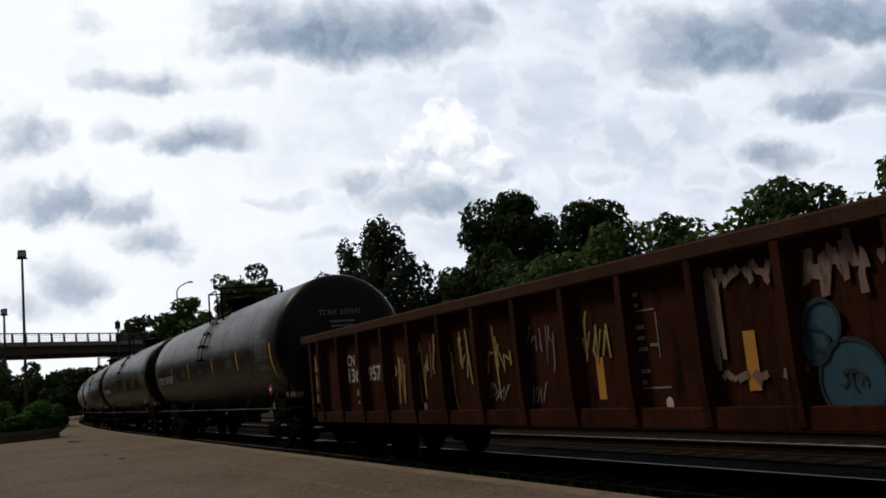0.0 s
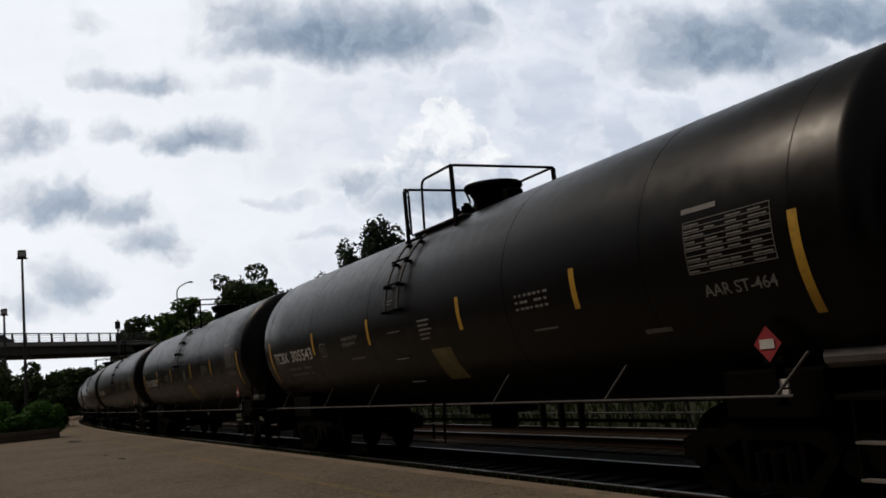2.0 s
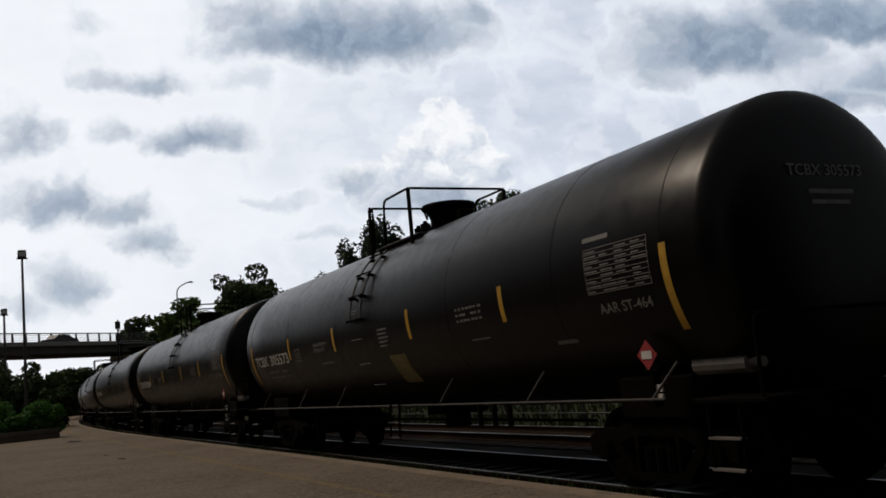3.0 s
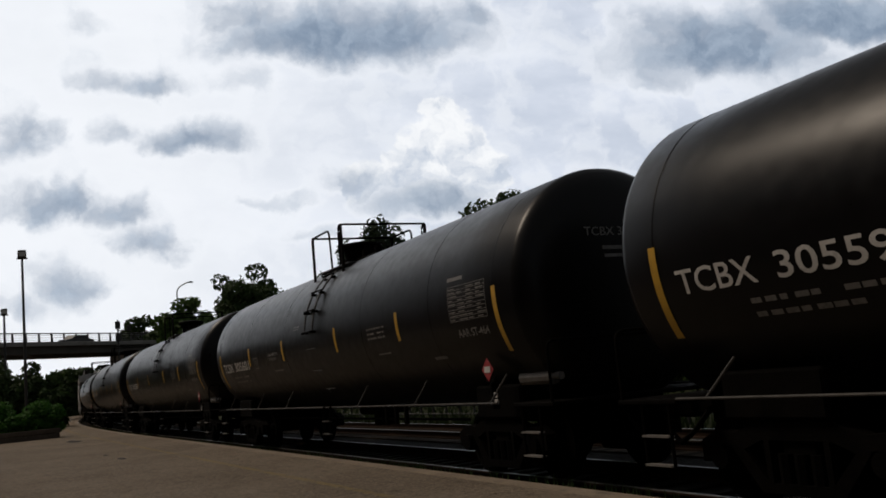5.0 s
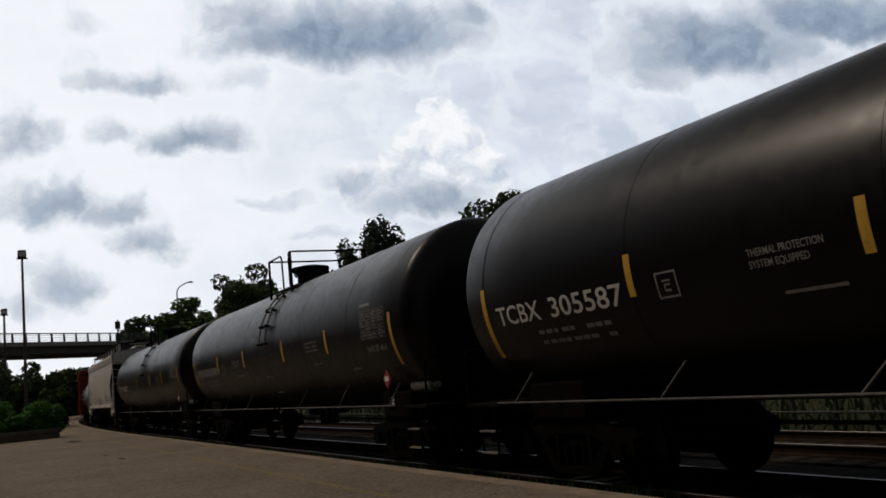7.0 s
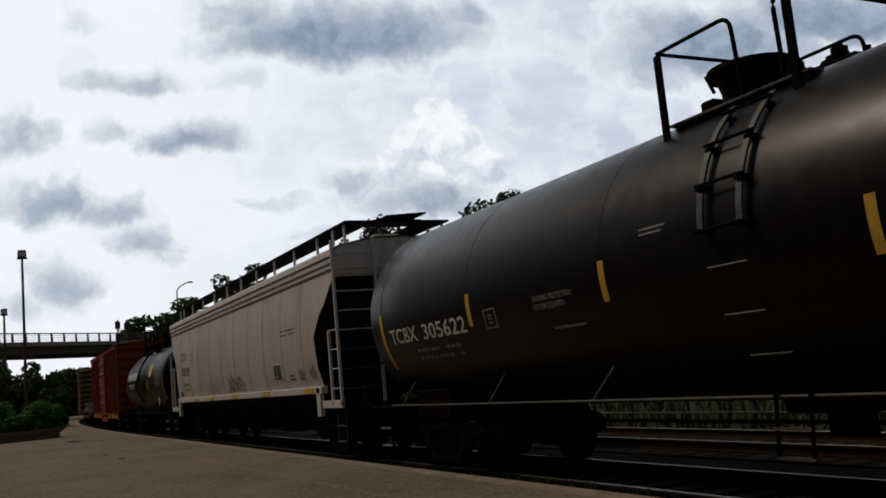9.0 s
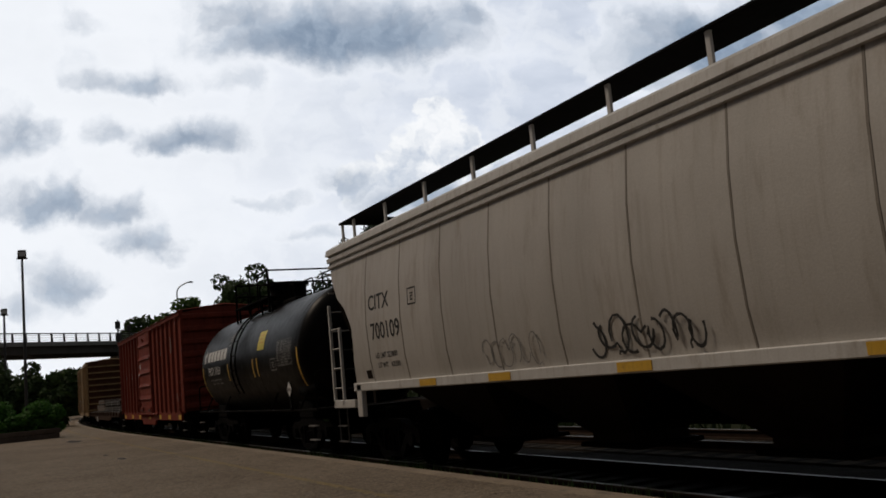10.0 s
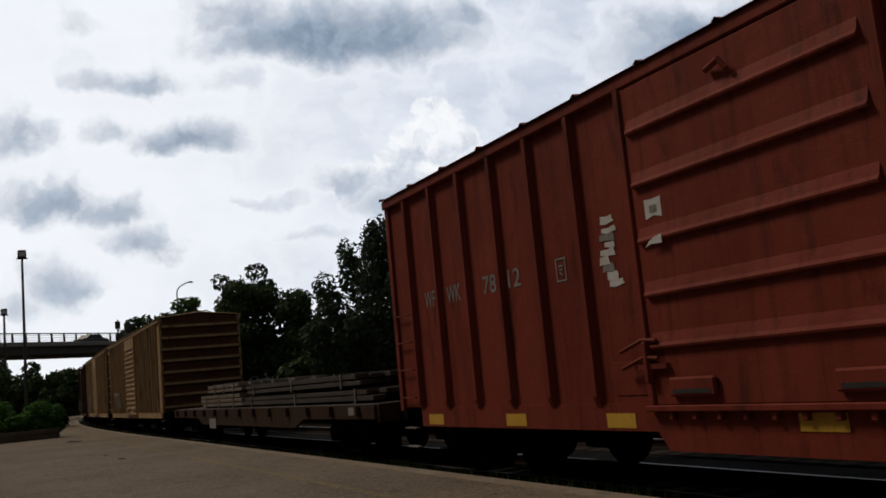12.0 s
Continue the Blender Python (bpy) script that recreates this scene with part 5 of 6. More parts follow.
def flatcar(middle):
    car = thing("flatcar", "rusty flat car with a dark deck carrying lumber", "flat car")
    h = 9.1
    part("deck", Geo().box(-h, h, -1.42, 1.42, 1.00, 1.07, 0.01), LUMBER2, car)
    for s in (-1, 1):
        g = Geo().prism([(-h, 1.06), (-h, 0.82), (-5.2, 0.80), (-4.6, 0.62), (4.6, 0.62), (5.2, 0.80), (h, 0.82), (h, 1.06)], s * 1.47, s * 1.40)
        part("side_sill", g, BROWN, car)
        for k in range(13):
            x = -8.4 + 1.4 * k
            part("stake_pocket", Geo().box(x - 0.06, x + 0.06, min(s * 1.47, s * 1.55), max(s * 1.47, s * 1.55), 0.86, 1.05, 0.01), BROWN, car)
        part("end_sill", Geo().box(min(s * (h - 0.02), s * (h + 0.1)), max(s * (h - 0.02), s * (h + 0.1)), -1.42, 1.42, 0.75, 1.07, 0.01), BROWN, car)
        coupler(car, s * h, s)
    part("pale_plate", flat(bars2d([(0, 0, 0.8, 0.28)]), -3.6, 0.52, -1.48), FADED, car)
    part("pale_plate", flat(bars2d([(0, 0, 0.55, 0.14)]), 7.9, 0.88, -1.48), FADED, car)
    part("centre_sill", Geo().box(-h, h, -0.35, 0.35, 0.60, 0.98, 0.02), STEEL, car)
    trucks(car, 6.9)
    TRAIN.append((car, middle))
    # bundles of boards in tiers, strapped down
    for x0, x1, tiers, up, m in ((-5.6, -0.6, 3, 0.0, LUMBER), (-0.3, 8.6, 2, 0.0, LUMBER2), (-4.4, -0.5, 2, 0.40, LUMBER), (0.0, 7.9, 2, 0.285, LUMBER2)):
        b = thing("lumber_bundle", "strapped bundle of long weathered boards lying on the flat car", "lumber", "lumber on the flat car")
        rnd = random.Random(int(x0 * 10))
        z = 1.12 + up
        for k in range(tiers):
            for j in range(9):
                yy = -1.28 + j * 0.285
                e0, e1 = rnd.uniform(-0.35, 0.25), rnd.uniform(-0.3, 0.35)
                part("board", Geo().box(x0 + e0, x1 + e1, yy, yy + rnd.uniform(0.235, 0.275), z, z + rnd.uniform(0.075, 0.10), 0.006), m, b)
            z += 0.115
        for x in (x0 + 0.8, (x0 + x1) / 2, x1 - 0.8):
            part("strap", Geo().box(x, x + 0.05, -1.30, 1.30, z - 0.012, z + 0.002).box(x, x + 0.05, -1.305, -1.29, 1.08 + up, z), WORN, b)
            part("bearer", Geo().box(x - 0.1, x + 0.0, -1.28, 1.28, 1.07 + up, 1.122 + up), LUMBER2, b)
        TRAIN.append((b, middle))


# ---- ground, tracks and platform ----
def strip(name, y0, y1, z0, z1, xs, material, label, follow=True, thick=None, category="ground"):
    """A long sheet along the track's line, from offset y0 (height z0) to y1 (height z1)."""
    rows_ = []
    for x in xs:
        b = bent(x)[0] if follow else 0.0
        row = [(x, y0 + b, z0), (x, y1 + b, z1)]
        if thick:
            row = [(x, y0 + b, z0 - thick)] + row + [(x, y1 + b, z1 - thick)]
        rows_.append(row)
    ob = part(name, Geo().rows(rows_), material)
    return tagged(ob, label, category, kind="structure")


XS = [60, 40, 20, 0, -10, -20, -30] + [-40 - 6 * k for k in range(60)]
tagged(part("ground", Geo().quad((-3000, -3000, -0.42), (3000, -3000, -0.42), (3000, 3000, -0.42), (-3000, 3000, -0.42)), SOIL), "wide ground of earth and weeds", "ground", kind="structure")
tagged(part("verge", Geo().rows([[(x, 13.6 + bent(x)[0], -0.22), (x, 15.0 + bent(x)[0], 0.0), (x, 19.0 + bent(x)[0], 0.5), (x, 34 + bent(x)[0], 1.3), (x, 60 + bent(x)[0], 1.0), (x, 90 + bent(x)[0], -0.42)] for x in XS]), SOIL),
       "grassy bank rising behind the tracks", "grass", kind="structure")
strip("ballast", 5.6, 9.95, -0.20, -0.20, XS, BALLAST, "near-black ballast under the rails", thick=0.2)
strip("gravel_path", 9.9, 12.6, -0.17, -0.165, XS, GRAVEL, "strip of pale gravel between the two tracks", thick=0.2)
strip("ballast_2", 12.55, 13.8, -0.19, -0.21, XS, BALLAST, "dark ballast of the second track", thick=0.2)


def rails(name, centre, label):
    for s in (-1, 1):
        c = centre + s * 0.7525
        prof = [(-0.07, -0.17), (-0.07, -0.155), (-0.01, -0.13), (-0.01, -0.04), (-0.036, -0.03), (-0.036, -0.004)]
        prof = prof + [(-a, b) for a, b in reversed(prof)]
        g = Geo().rows([[(x, c + bent(x)[0] + a, b) for a, b in prof] for x in XS], closed=True)
        r = tagged(part(name, g, RAILWEB), label, "rail", "rails", kind="structure")
        g = Geo().rows([[(x, c + bent(x)[0] + a, b) for a, b in ((-0.034, -0.006), (-0.030, 0.0), (0.030, 0.0), (0.034, -0.006))] for x in XS])
        part("railhead", g, RAILTOP, r, "polished running surface")


rails("rail", TRACK_Y, "steel rail with a rusty web and polished head")
rails("rail_2", 11.22, "steel rail of the second track")
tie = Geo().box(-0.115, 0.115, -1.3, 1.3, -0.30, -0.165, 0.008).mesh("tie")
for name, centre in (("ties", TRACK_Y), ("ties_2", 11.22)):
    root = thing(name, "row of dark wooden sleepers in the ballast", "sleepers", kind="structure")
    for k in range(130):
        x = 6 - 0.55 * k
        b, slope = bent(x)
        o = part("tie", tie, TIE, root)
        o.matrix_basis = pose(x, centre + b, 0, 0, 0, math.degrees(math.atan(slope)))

EDGE = 5.70
g = Geo().rows([[(x, -60, 0.13), (x, EDGE - 0.30 + bent(x)[0], 0.13)] for x in XS])
tagged(part("platform", g, ASPHALT), "worn brown-grey asphalt platform, patched and cracked", "platform", kind="structure")
g = Geo().rows([[(x, EDGE - 0.30 + bent(x)[0], 0.128), (x, EDGE - 0.02 + bent(x)[0], 0.128), (x, EDGE + bent(x)[0], 0.11), (x, EDGE + bent(x)[0], -0.42)] for x in XS])
tagged(part("platform_edge", g, CURB), "weathered concrete platform edge", "kerb", kind="structure")
g = Geo().rows([[(x, 4.08 + bent(x)[0], 0.135), (x, 4.20 + bent(x)[0], 0.135)] for x in [-6 - 4 * k for k in range(20)]])
tagged(part("painted_line", g, LINE), "worn yellow safety line along the platform", "line", kind="structure")
# patches of newer and older tar
rnd = random.Random(3)
DARKTAR = surf("dark_tar_patch", (0.05, 0.042, 0.035), (0.07, 0.058, 0.047), 1.2, 0.9, 0, 0.4, 30, spec=0.2)
for x, y, w, h in ((-24.0, 3.0, 1.0, 0.18), (-26.5, 2.9, 0.6, 0.12), (-40, 3.2, 3.0, 0.5)):
    n = 18
    g = Geo().quad(*[(x + w * (1 + 0.18 * rnd.uniform(-1, 1)) * math.cos(a) / 2, y + h * (1 + 0.25 * rnd.uniform(-1, 1)) * math.sin(a) / 2, 0.134) for a in (2 * math.pi * k / n for k in range(n))])
    tagged(part("tar_patch", g, DARKTAR), "dark tar patch in the asphalt", "tar patch", kind="structure")
# weeds along the edge
g = Geo()
for k in range(900):
    x = -7 - 60 * rnd.random() ** 1.4
    y = EDGE + 0.04 + 0.25 * rnd.random() + bent(x)[0]
    h, a = rnd.uniform(0.05, 0.17), rnd.uniform(0, 3.14)
    g.quad((x - 0.02 * math.cos(a), y - 0.02 * math.sin(a), -0.05), (x + 0.02 * math.cos(a), y + 0.02 * math.sin(a), -0.05), (x + rnd.uniform(-0.06, 0.06), y + rnd.uniform(-0.06, 0.06), 0.06 + h))
tagged(part("weeds", g, LEAF_D), "thin weeds along the platform edge", "weeds", kind="stuff")
g = Geo()
for k in range(5000):
    x, y = rnd.uniform(-45, 2), 13.3 + 7 * rnd.random() ** 1.3
    z = -0.2 + max(0, (y - 13.6) * 0.13)
    h, a = rnd.uniform(0.15, 0.5), rnd.uniform(0, 3.14)
    w = rnd.uniform(0.03, 0.07)
    g.quad((x - w * math.cos(a), y - w * math.sin(a), z - 0.05), (x + w * math.cos(a), y + w * math.sin(a), z - 0.05), (x + rnd.uniform(-0.2, 0.2), y + rnd.uniform(-0.2, 0.2), z + h))
tagged(part("grass", g, LEAF_G), "rough grass on the bank", "grass", kind="stuff")

# low guard rail beyond the second track
fence = thing("guard_rail", "low dark guard rail on short posts beyond the second track", "guard rail")
for k in range(50):
    x = 4 - 1.0 * k
    part("post", Geo().box(x - 0.035, x + 0.035, 13.95, 14.02, -0.45, 0.44, 0.008), POLE, fence)
for z in (0.08, 0.38):
    part("beam", Geo().box(-46, 6, 13.90, 13.95, z, z + 0.045, 0.008), POLE, fence)


# ---- overpass ----
def overpass():
    root = thing("overpass", "concrete road overpass with dark girders and metal railing", "bridge")
    # local x runs along the deck; set at its end nearest the platform side
    a, b = Vector((-107.0, -6.0, 0)), Vector((-126.0, 20.0, 0))
    d = (b - a).normalized()
    root.matrix_basis = Matrix.Translation(a) @ pose(0, 0, 0, 0, 0, math.degrees(math.atan2(d.y, d.x)))
    z = 8.30
    part("deck", Geo().box(-160, 160, -0.2, 9.2, z + 0.55, z + 1.05, 0.03), CONC, root)
    part("parapet", Geo().box(-160, 160, 9.2, 9.42, z + 0.45, z + 1.25, 0.03), CONC, root)
    for y in (0.3, 3.2, 6.1, 8.8):
        part("girder", Geo().box(-160, 160, y, y + 0.35, z - 0.35, z + 0.55), BEAM, root)
    for k in range(60):
        x = -40 + 1.95 * k
        part("railing_post", Geo().prism([(x - 0.14, z + 1.25), (x + 0.14, z + 1.25), (x + 0.06, z + 2.95), (x - 0.20, z + 2.95)], 9.26, 9.36), POLE, root)
    for zz in (1.5, 1.8, 2.1, 2.4, 2.7):
        part("railing_bar", Geo().tube([(-160, 9.31, z + zz), (160, 9.31, z + zz)], 0.03, 6), GALV, root)
    part("railing_top", Geo().tube([(-160, 9.31, z + 2.95), (160, 9.31, z + 2.95)], 0.08, 8), POLE, root)
    for x in (2.0, 34.0):
        part("pier", Geo().box(x - 0.5, x + 0.5, 0.2, 9.0, -0.5, z - 0.35, 0.05), CONC, root)
    part("abutment", Geo().box(-160, -4.5, 0.0, 9.1, -0.5, z - 0.30, 0.05), CONC, root)
    part("abutment", Geo().box(44, 160, 0.0, 9.1, -0.5, z - 0.30, 0.05), CONC, root)
    return root, d


bridge, deck_way = overpass()


def floodlight(x, y, z1, r0=0.10):
    p = thing("floodlight_pole", "tall dark steel pole with a box floodlight on top", "light pole", "light poles")
    p.location = (x, y, 0)
    part("pole", Geo().tube([(0, 0, 0.1), (0, 0, z1)], [r0, r0 * 0.65], 10), POLE, p)
    part("base_plate", Geo().box(-0.2, 0.2, -0.2, 0.2, 0.12, 0.16, 0.01), POLE, p)
    hd = part("lamp_head", Geo().box(-0.22, 0.22, -0.24, 0.24, z1 - 0.05, z1 + 0.42, 0.05), POLE, p)
    part("lens", Geo().box(0.221, 0.235, -0.18, 0.18, z1 + 0.02, z1 + 0.3), LAMPGLASS, hd)
    part("bracket", Geo().box(-0.10, 0.10, -0.30, 0.30, z1 - 0.12, z1 - 0.05, 0.02), POLE, p)


floodlight(-59.95, 2.28, 10.75)
floodlight(-79.98, 1.62, 9.3, 0.12)

cobra = thing("street_lamp", "galvanised street lamp with a curved arm", "street lamp")
cobra.location = (-127.7, 24.1, 0)
part("pole", Geo().tube(rounded([(0, 0, 0.0), (0, 0, 16.4), (0.25, 1.4, 17.1)], 0.8), 0.09, 8), GALV, cobra)
part("lamp_head", Geo().tube([(0.25, 1.4, 17.1), (0.32, 1.8, 17.15), (0.40, 2.2, 17.1)], [0.06, 0.14, 0.08], 8), GALV, cobra)

# mast by the bridge
mast = thing("signal_mast", "slim dark railway signal mast with two heads beside the bridge", "signal")
mast.location = (-110.5, 14.0, -0.3)
part("pole", Geo().tube([(0, 0, 0), (0, 0, 11.3)], 0.09, 8), POLE, mast)
for z in (10.6, 9.2):
    part("signal_head", Geo().box(-0.15, 0.15, -0.28, 0.28, z - 0.4, z + 0.5, 0.05), POLE, mast)
part("crossarm", Geo().box(-0.05, 0.05, 0.0, 1.3, 10.0, 10.1), POLE, mast)
part("signal_head", Geo().box(-0.15, 0.15, 1.0, 1.4, 9.9, 10.6, 0.05), POLE, mast)

# ---- timber planter ----
planter = thing("planter", "low weathered timber planter box on the asphalt", "planter")
planter.matrix_basis = pose(-47.6, 0.3, 0.13, 0, 0, 4)
for k in range(2):
    z = 0.24 * k
    part("timber", Geo().box(0.02, 0.24, 0, 2.9 + 0.04 * k, z, z + 0.225, 0.02), TIMBER, planter)
    part("timber", Geo().box(-2.4, -2.18, 0, 2.9, z, z + 0.225, 0.02), TIMBER, planter)
    part("timber", Geo().box(-2.17, 0.01, 0.0, 0.22, z, z + 0.225, 0.02), TIMBER, planter)
    part("timber", Geo().box(-2.17, 0.01, 2.68, 2.9, z, z + 0.225, 0.02), TIMBER, planter)
part("soil", Geo().box(-2.17, 0.01, 0.23, 2.67, 0.0, 0.40), SOIL, planter)


# ---- trees and shrubs ----
def crown_geo(blobs, count, leaf, seed, droop=0.2):
    """Leaves scattered through a set of uneven clumps: (x, y, z, rx, rz)."""
    r = random.Random(seed)
    g = Geo()
    weights = [b[3] ** 2 * b[4] for b in blobs]
    for _ in range(count):
        bx, by, bz, rx, rz = r.choices(blobs, weights)[0]
        while True:
            d = Vector((r.uniform(-1, 1), r.uniform(-1, 1), r.uniform(-1, 1)))
            if 0.05 < d.length < 1:
                break
        d = d.normalized() * (d.length ** 0.45)
        k = 1 + 0.22 * noise.noise(Vector((d.x * 2.3 + bx, d.y * 2.3 + by, d.z * 2.3 + bz)) * 1.4)
        c = Vector((bx + d.x * rx * k, by + d.y * rx * k, bz + d.z * rz * k))
        n = (d + Vector((r.uniform(-1, 1), r.uniform(-1, 1), r.uniform(-0.4, 1.2)))).normalized()
        u = n.orthogonal().normalized()
        w = n.cross(u)
        a = r.uniform(0, 6.28)
        u, w = u * math.cos(a) + w * math.sin(a), w * math.cos(a) - u * math.sin(a)
        s = leaf * r.uniform(0.6, 1.3)
        tip = c + u * s - Vector((0, 0, droop * s))
        g.quad(c - u * s * 0.6, c + w * s * 0.42, tip, c - w * s * 0.42)
    return g


def tree(name, label, x, y, z0, blobs, count, leaf, material, seed, trunk=0.28):
    t = thing(name, label, "tree", "trees")
    t.location = (x, y, z0)
    r = random.Random(seed)
    top = max(b[2] for b in blobs)
    lean = Vector((r.uniform(-0.3, 0.3), r.uniform(-0.3, 0.3), 0))
    g = Geo().tube([Vector((0, 0, -0.3)), lean * 0.4 + Vector((0, 0, top * 0.35)), lean + Vector((0, 0, top * 0.7)), lean * 1.4 + Vector((0, 0, top * 0.98))], [trunk, trunk * 0.75, trunk * 0.45, 0.04], 9)
    tr = part("trunk", g, BARK, t, smooth=True)
    for bx, by, bz, rx, rz in blobs:
        foot = lean * 0.6 + Vector((0, 0, max(top * 0.2, min(bz - rz * 0.5, top * 0.6))))
        mid = foot.lerp(Vector((bx, by, bz)), 0.5) + Vector((0, 0, 0.15 * rz))
        part("limb", Geo().tube([foot, mid, Vector((bx, by, bz + 0.3 * rz))], [trunk * 0.4, trunk * 0.25, 0.03], 6), BARK, tr)
    part("crown", crown_geo(blobs, count, leaf, seed), material, t)
    return t


def clumps(seed, w, h0, h1, n, size):
    """Random clumps within a round-headed crown of half width w between heights h0 and h1."""
    r = random.Random(seed)
    out = [(0, 0, h0 + (h1 - h0) * 0.42, w * 0.62, (h1 - h0) * 0.36)]
    for _ in range(n):
        a, f = r.uniform(0, 6.28), r.uniform(0.0, 1.0)
        z = h0 + (h1 - h0) * (0.12 + 0.80 * f)
        rad = w * math.sqrt(max(0.05, 1 - (1.7 * f - 0.75) ** 2)) * r.uniform(0.55, 0.95)
        s = size * r.uniform(0.7, 1.25)
        out.append((rad * math.cos(a), rad * math.sin(a), z - s * 0.4, s, s * 0.8))
    return out


# spire-topped tree of upswept plumes
def plumes(w, h0, h1, seed):
    r = random.Random(seed)
    out = []
    for k in range(64):
        f = (k + 0.5) / 64
        a = k * 2.4
        rad = w * min(1.0, 1.9 * (1 - f)) ** 0.6 * r.uniform(0.25, 1.0)
        out.append((rad * math.cos(a), rad * math.sin(a), h0 + (h1 - h0) * f * 0.96, 0.55 + 0.60 * (1 - f), 0.85 + 0.55 * (1 - f)))
    return out


tree("poplar_tree", "dark spire-topped tree with upswept plumes of leaves", -55.15, 23.64, 0.6, plumes(4.9, 1.5, 11.3, 4), 19000, 0.235, LEAF_C, 4)
tree("maple_tree", "broad dark green tree with gaps of sky in its crown", -49.2, 29.9, 0.9, clumps(11, 4.5, 1.5, 11.9, 34, 1.15), 15000, 0.27, LEAF_D, 11)
tree("maple_tree", "broad dark green tree with an uneven crown", -51.2, 26.6, 0.8, clumps(12, 2.7, 1.0, 7.6, 14, 1.1), 9000, 0.27, LEAF_D, 12)
tree("willow_tree", "dense rounded olive-green tree", -49.4, 37.4, 1.2, clumps(13, 3.2, 1.0, 13.0, 28, 1.2), 9000, 0.30, LEAF_D, 13)
tree("maple_tree", "dark bushy tree beside the tracks", -84.5, 21.8, 0.5, clumps(14, 4.0, 0.8, 14.3, 34, 1.2), 13000, 0.30, LEAF_D, 14)
tree("maple_tree", "dark bushy tree beside the tracks", -79.5, 26.0, 0.8, clumps(15, 3.4, 0.6, 9.6, 24, 1.2), 10000, 0.30, LEAF_D, 15)
tree("maple_tree", "dark bushy tree beside the tracks", -68.0, 24.5, 0.7, clumps(16, 3.6, 0.2, 5.2, 18, 1.3), 7000, 0.40, LEAF_D, 16)
tree("maple_tree", "dark bushy tree beside the tracks", -60.5, 24.0, 0.7, clumps(17, 3.4, 0.2, 5.4, 18, 1.2), 7000, 0.36, LEAF_D, 17)
tree("birch_tree", "light green tree beyond the bridge", -108.0, 21.4, 0.3, clumps(18, 3.4, 2.0, 13.2, 22, 1.3), 5000, 0.5, LEAF_M, 18)
tree("maple_tree", "dark tree beyond the bridge", -148.0, 22.4, 0.3, clumps(19, 3.8, 2.0, 15.0, 16, 1.6), 4000, 0.6, LEAF_D, 19)
tree("maple_tree", "dark tree beyond the bridge", -137.0, 24.6, 0.3, clumps(20, 3.8, 2.0, 14.2, 16, 1.6), 4000, 0.6, LEAF_D, 20)
for k, (x, y, h, w) in enumerate(((-169, 13.0, 8.6, 4.5), (-169, 19.5, 8.5, 4.5), (-172, 26, 8.5, 4.5), (-176, 5.5, 6.5, 4.0), (-158, 8.0, 7.4, 3.6), (-160, 13.5, 8.2, 4.2), (-82, -0.6, 7.6, 2.6), (-76, 0.6, 6.6, 2.8), (-75, 3.2, 5.7, 2.1), (-73, 4.6, 3.3, 1.2), (-80, -3.5, 7.5, 3.2), (-66, -1.5, 4.4, 2.2))):
    tree("shrub_tree", "dark leafy shrub tree", x, y, -0.1, clumps(30 + k, w, 0.1, h, 16, w * 0.36), 3600, 0.3 if x > -100 else 0.6, LEAF_D, 30 + k, 0.12)
# thicket along the bank
for k in range(17):
    x = -38.5 + 2.05 * k
    h = 5.7 + 0.35 * math.sin(k * 1.9) + (0.35 if 4 < k < 10 else 0.0 if k < 10 else -0.45)
    tree("thicket_bush", "tall leafy green thicket bush on the bank", x, 24.0 + 1.2 * math.sin(k * 2.7), 0.7, clumps(50 + k, 1.9, 0.0, h + 0.5, 16, 0.85), 4200, 0.20, LEAF_M if k % 3 else LEAF_D, 50 + k, 0.10)
for k in range(14):
    x = -30 + 2.3 * k
    tree("thicket_bush", "low green bush on the bank", x, 20.0 + 0.8 * math.sin(k * 1.7), 0.5, clumps(80 + k, 1.5, -0.1, 2.6 + 0.5 * math.sin(k), 8, 0.8), 2200, 0.18, LEAF_M, 80 + k, 0.06)
# planter shrubs
for k, (x, y, h, w) in enumerate(((-48.6, 1.0, 1.55, 0.85), (-48.8, 2.1, 1.75, 0.9), (-48.4, 2.9, 1.45, 0.6), (-48.7, 0.1, 1.5, 0.8))):
    tree("planter_shrub", "leafy green shrub growing in the planter", x, y, 0.50, clumps(100 + k, w, 0.0, h, 12, w * 0.45), 3500, 0.10, LEAF_B, 100 + k, 0.04)

# ---- station building that closes the place behind the camera ----
station = thing("station_building", "plain brick station building along the back of the platform", "building")
part("wall", Geo().box(-46, 30, -6.3, -6.0, 0.13, 8.3), BRICKWALL, station)
part("roof", Geo().box(-47, 31, -16, -5.4, 8.3, 8.6, 0.03), ROOF, station)
part("wall", Geo().box(-46, -45.7, -15.5, -6.3, 0.13, 8.3), BRICKWALL, station)

# ---- cars on the bridge ----
ON_BRIDGE = []


def road_car(start, t0, speed):
    c = thing("road_car", "dark passenger car crossing the road bridge", "car", "cars on the bridge")
    body = Geo().prism([(-2.2, 0.35), (-2.2, 0.85), (-1.5, 0.95), (-0.9, 1.45), (0.7, 1.45), (1.3, 0.98), (2.1, 0.85), (2.2, 0.35)], -0.85, 0.85)
    part("body", body, CARPAINT, c)
    for s in (-1, 1):
        part("window", Geo().prism([(-1.2, 0.98), (-0.8, 1.36), (0.6, 1.36), (1.05, 0.98)], s * 0.852, s * 0.86), CARGLASS, c)
        for x in (-1.4, 1.4):
            part("wheel", Geo().tube([(x, s * 0.66, 0.32), (x, s * 0.87, 0.32)], 0.32, 14), POLE, c)
    ON_BRIDGE.append((c, start, t0, speed))


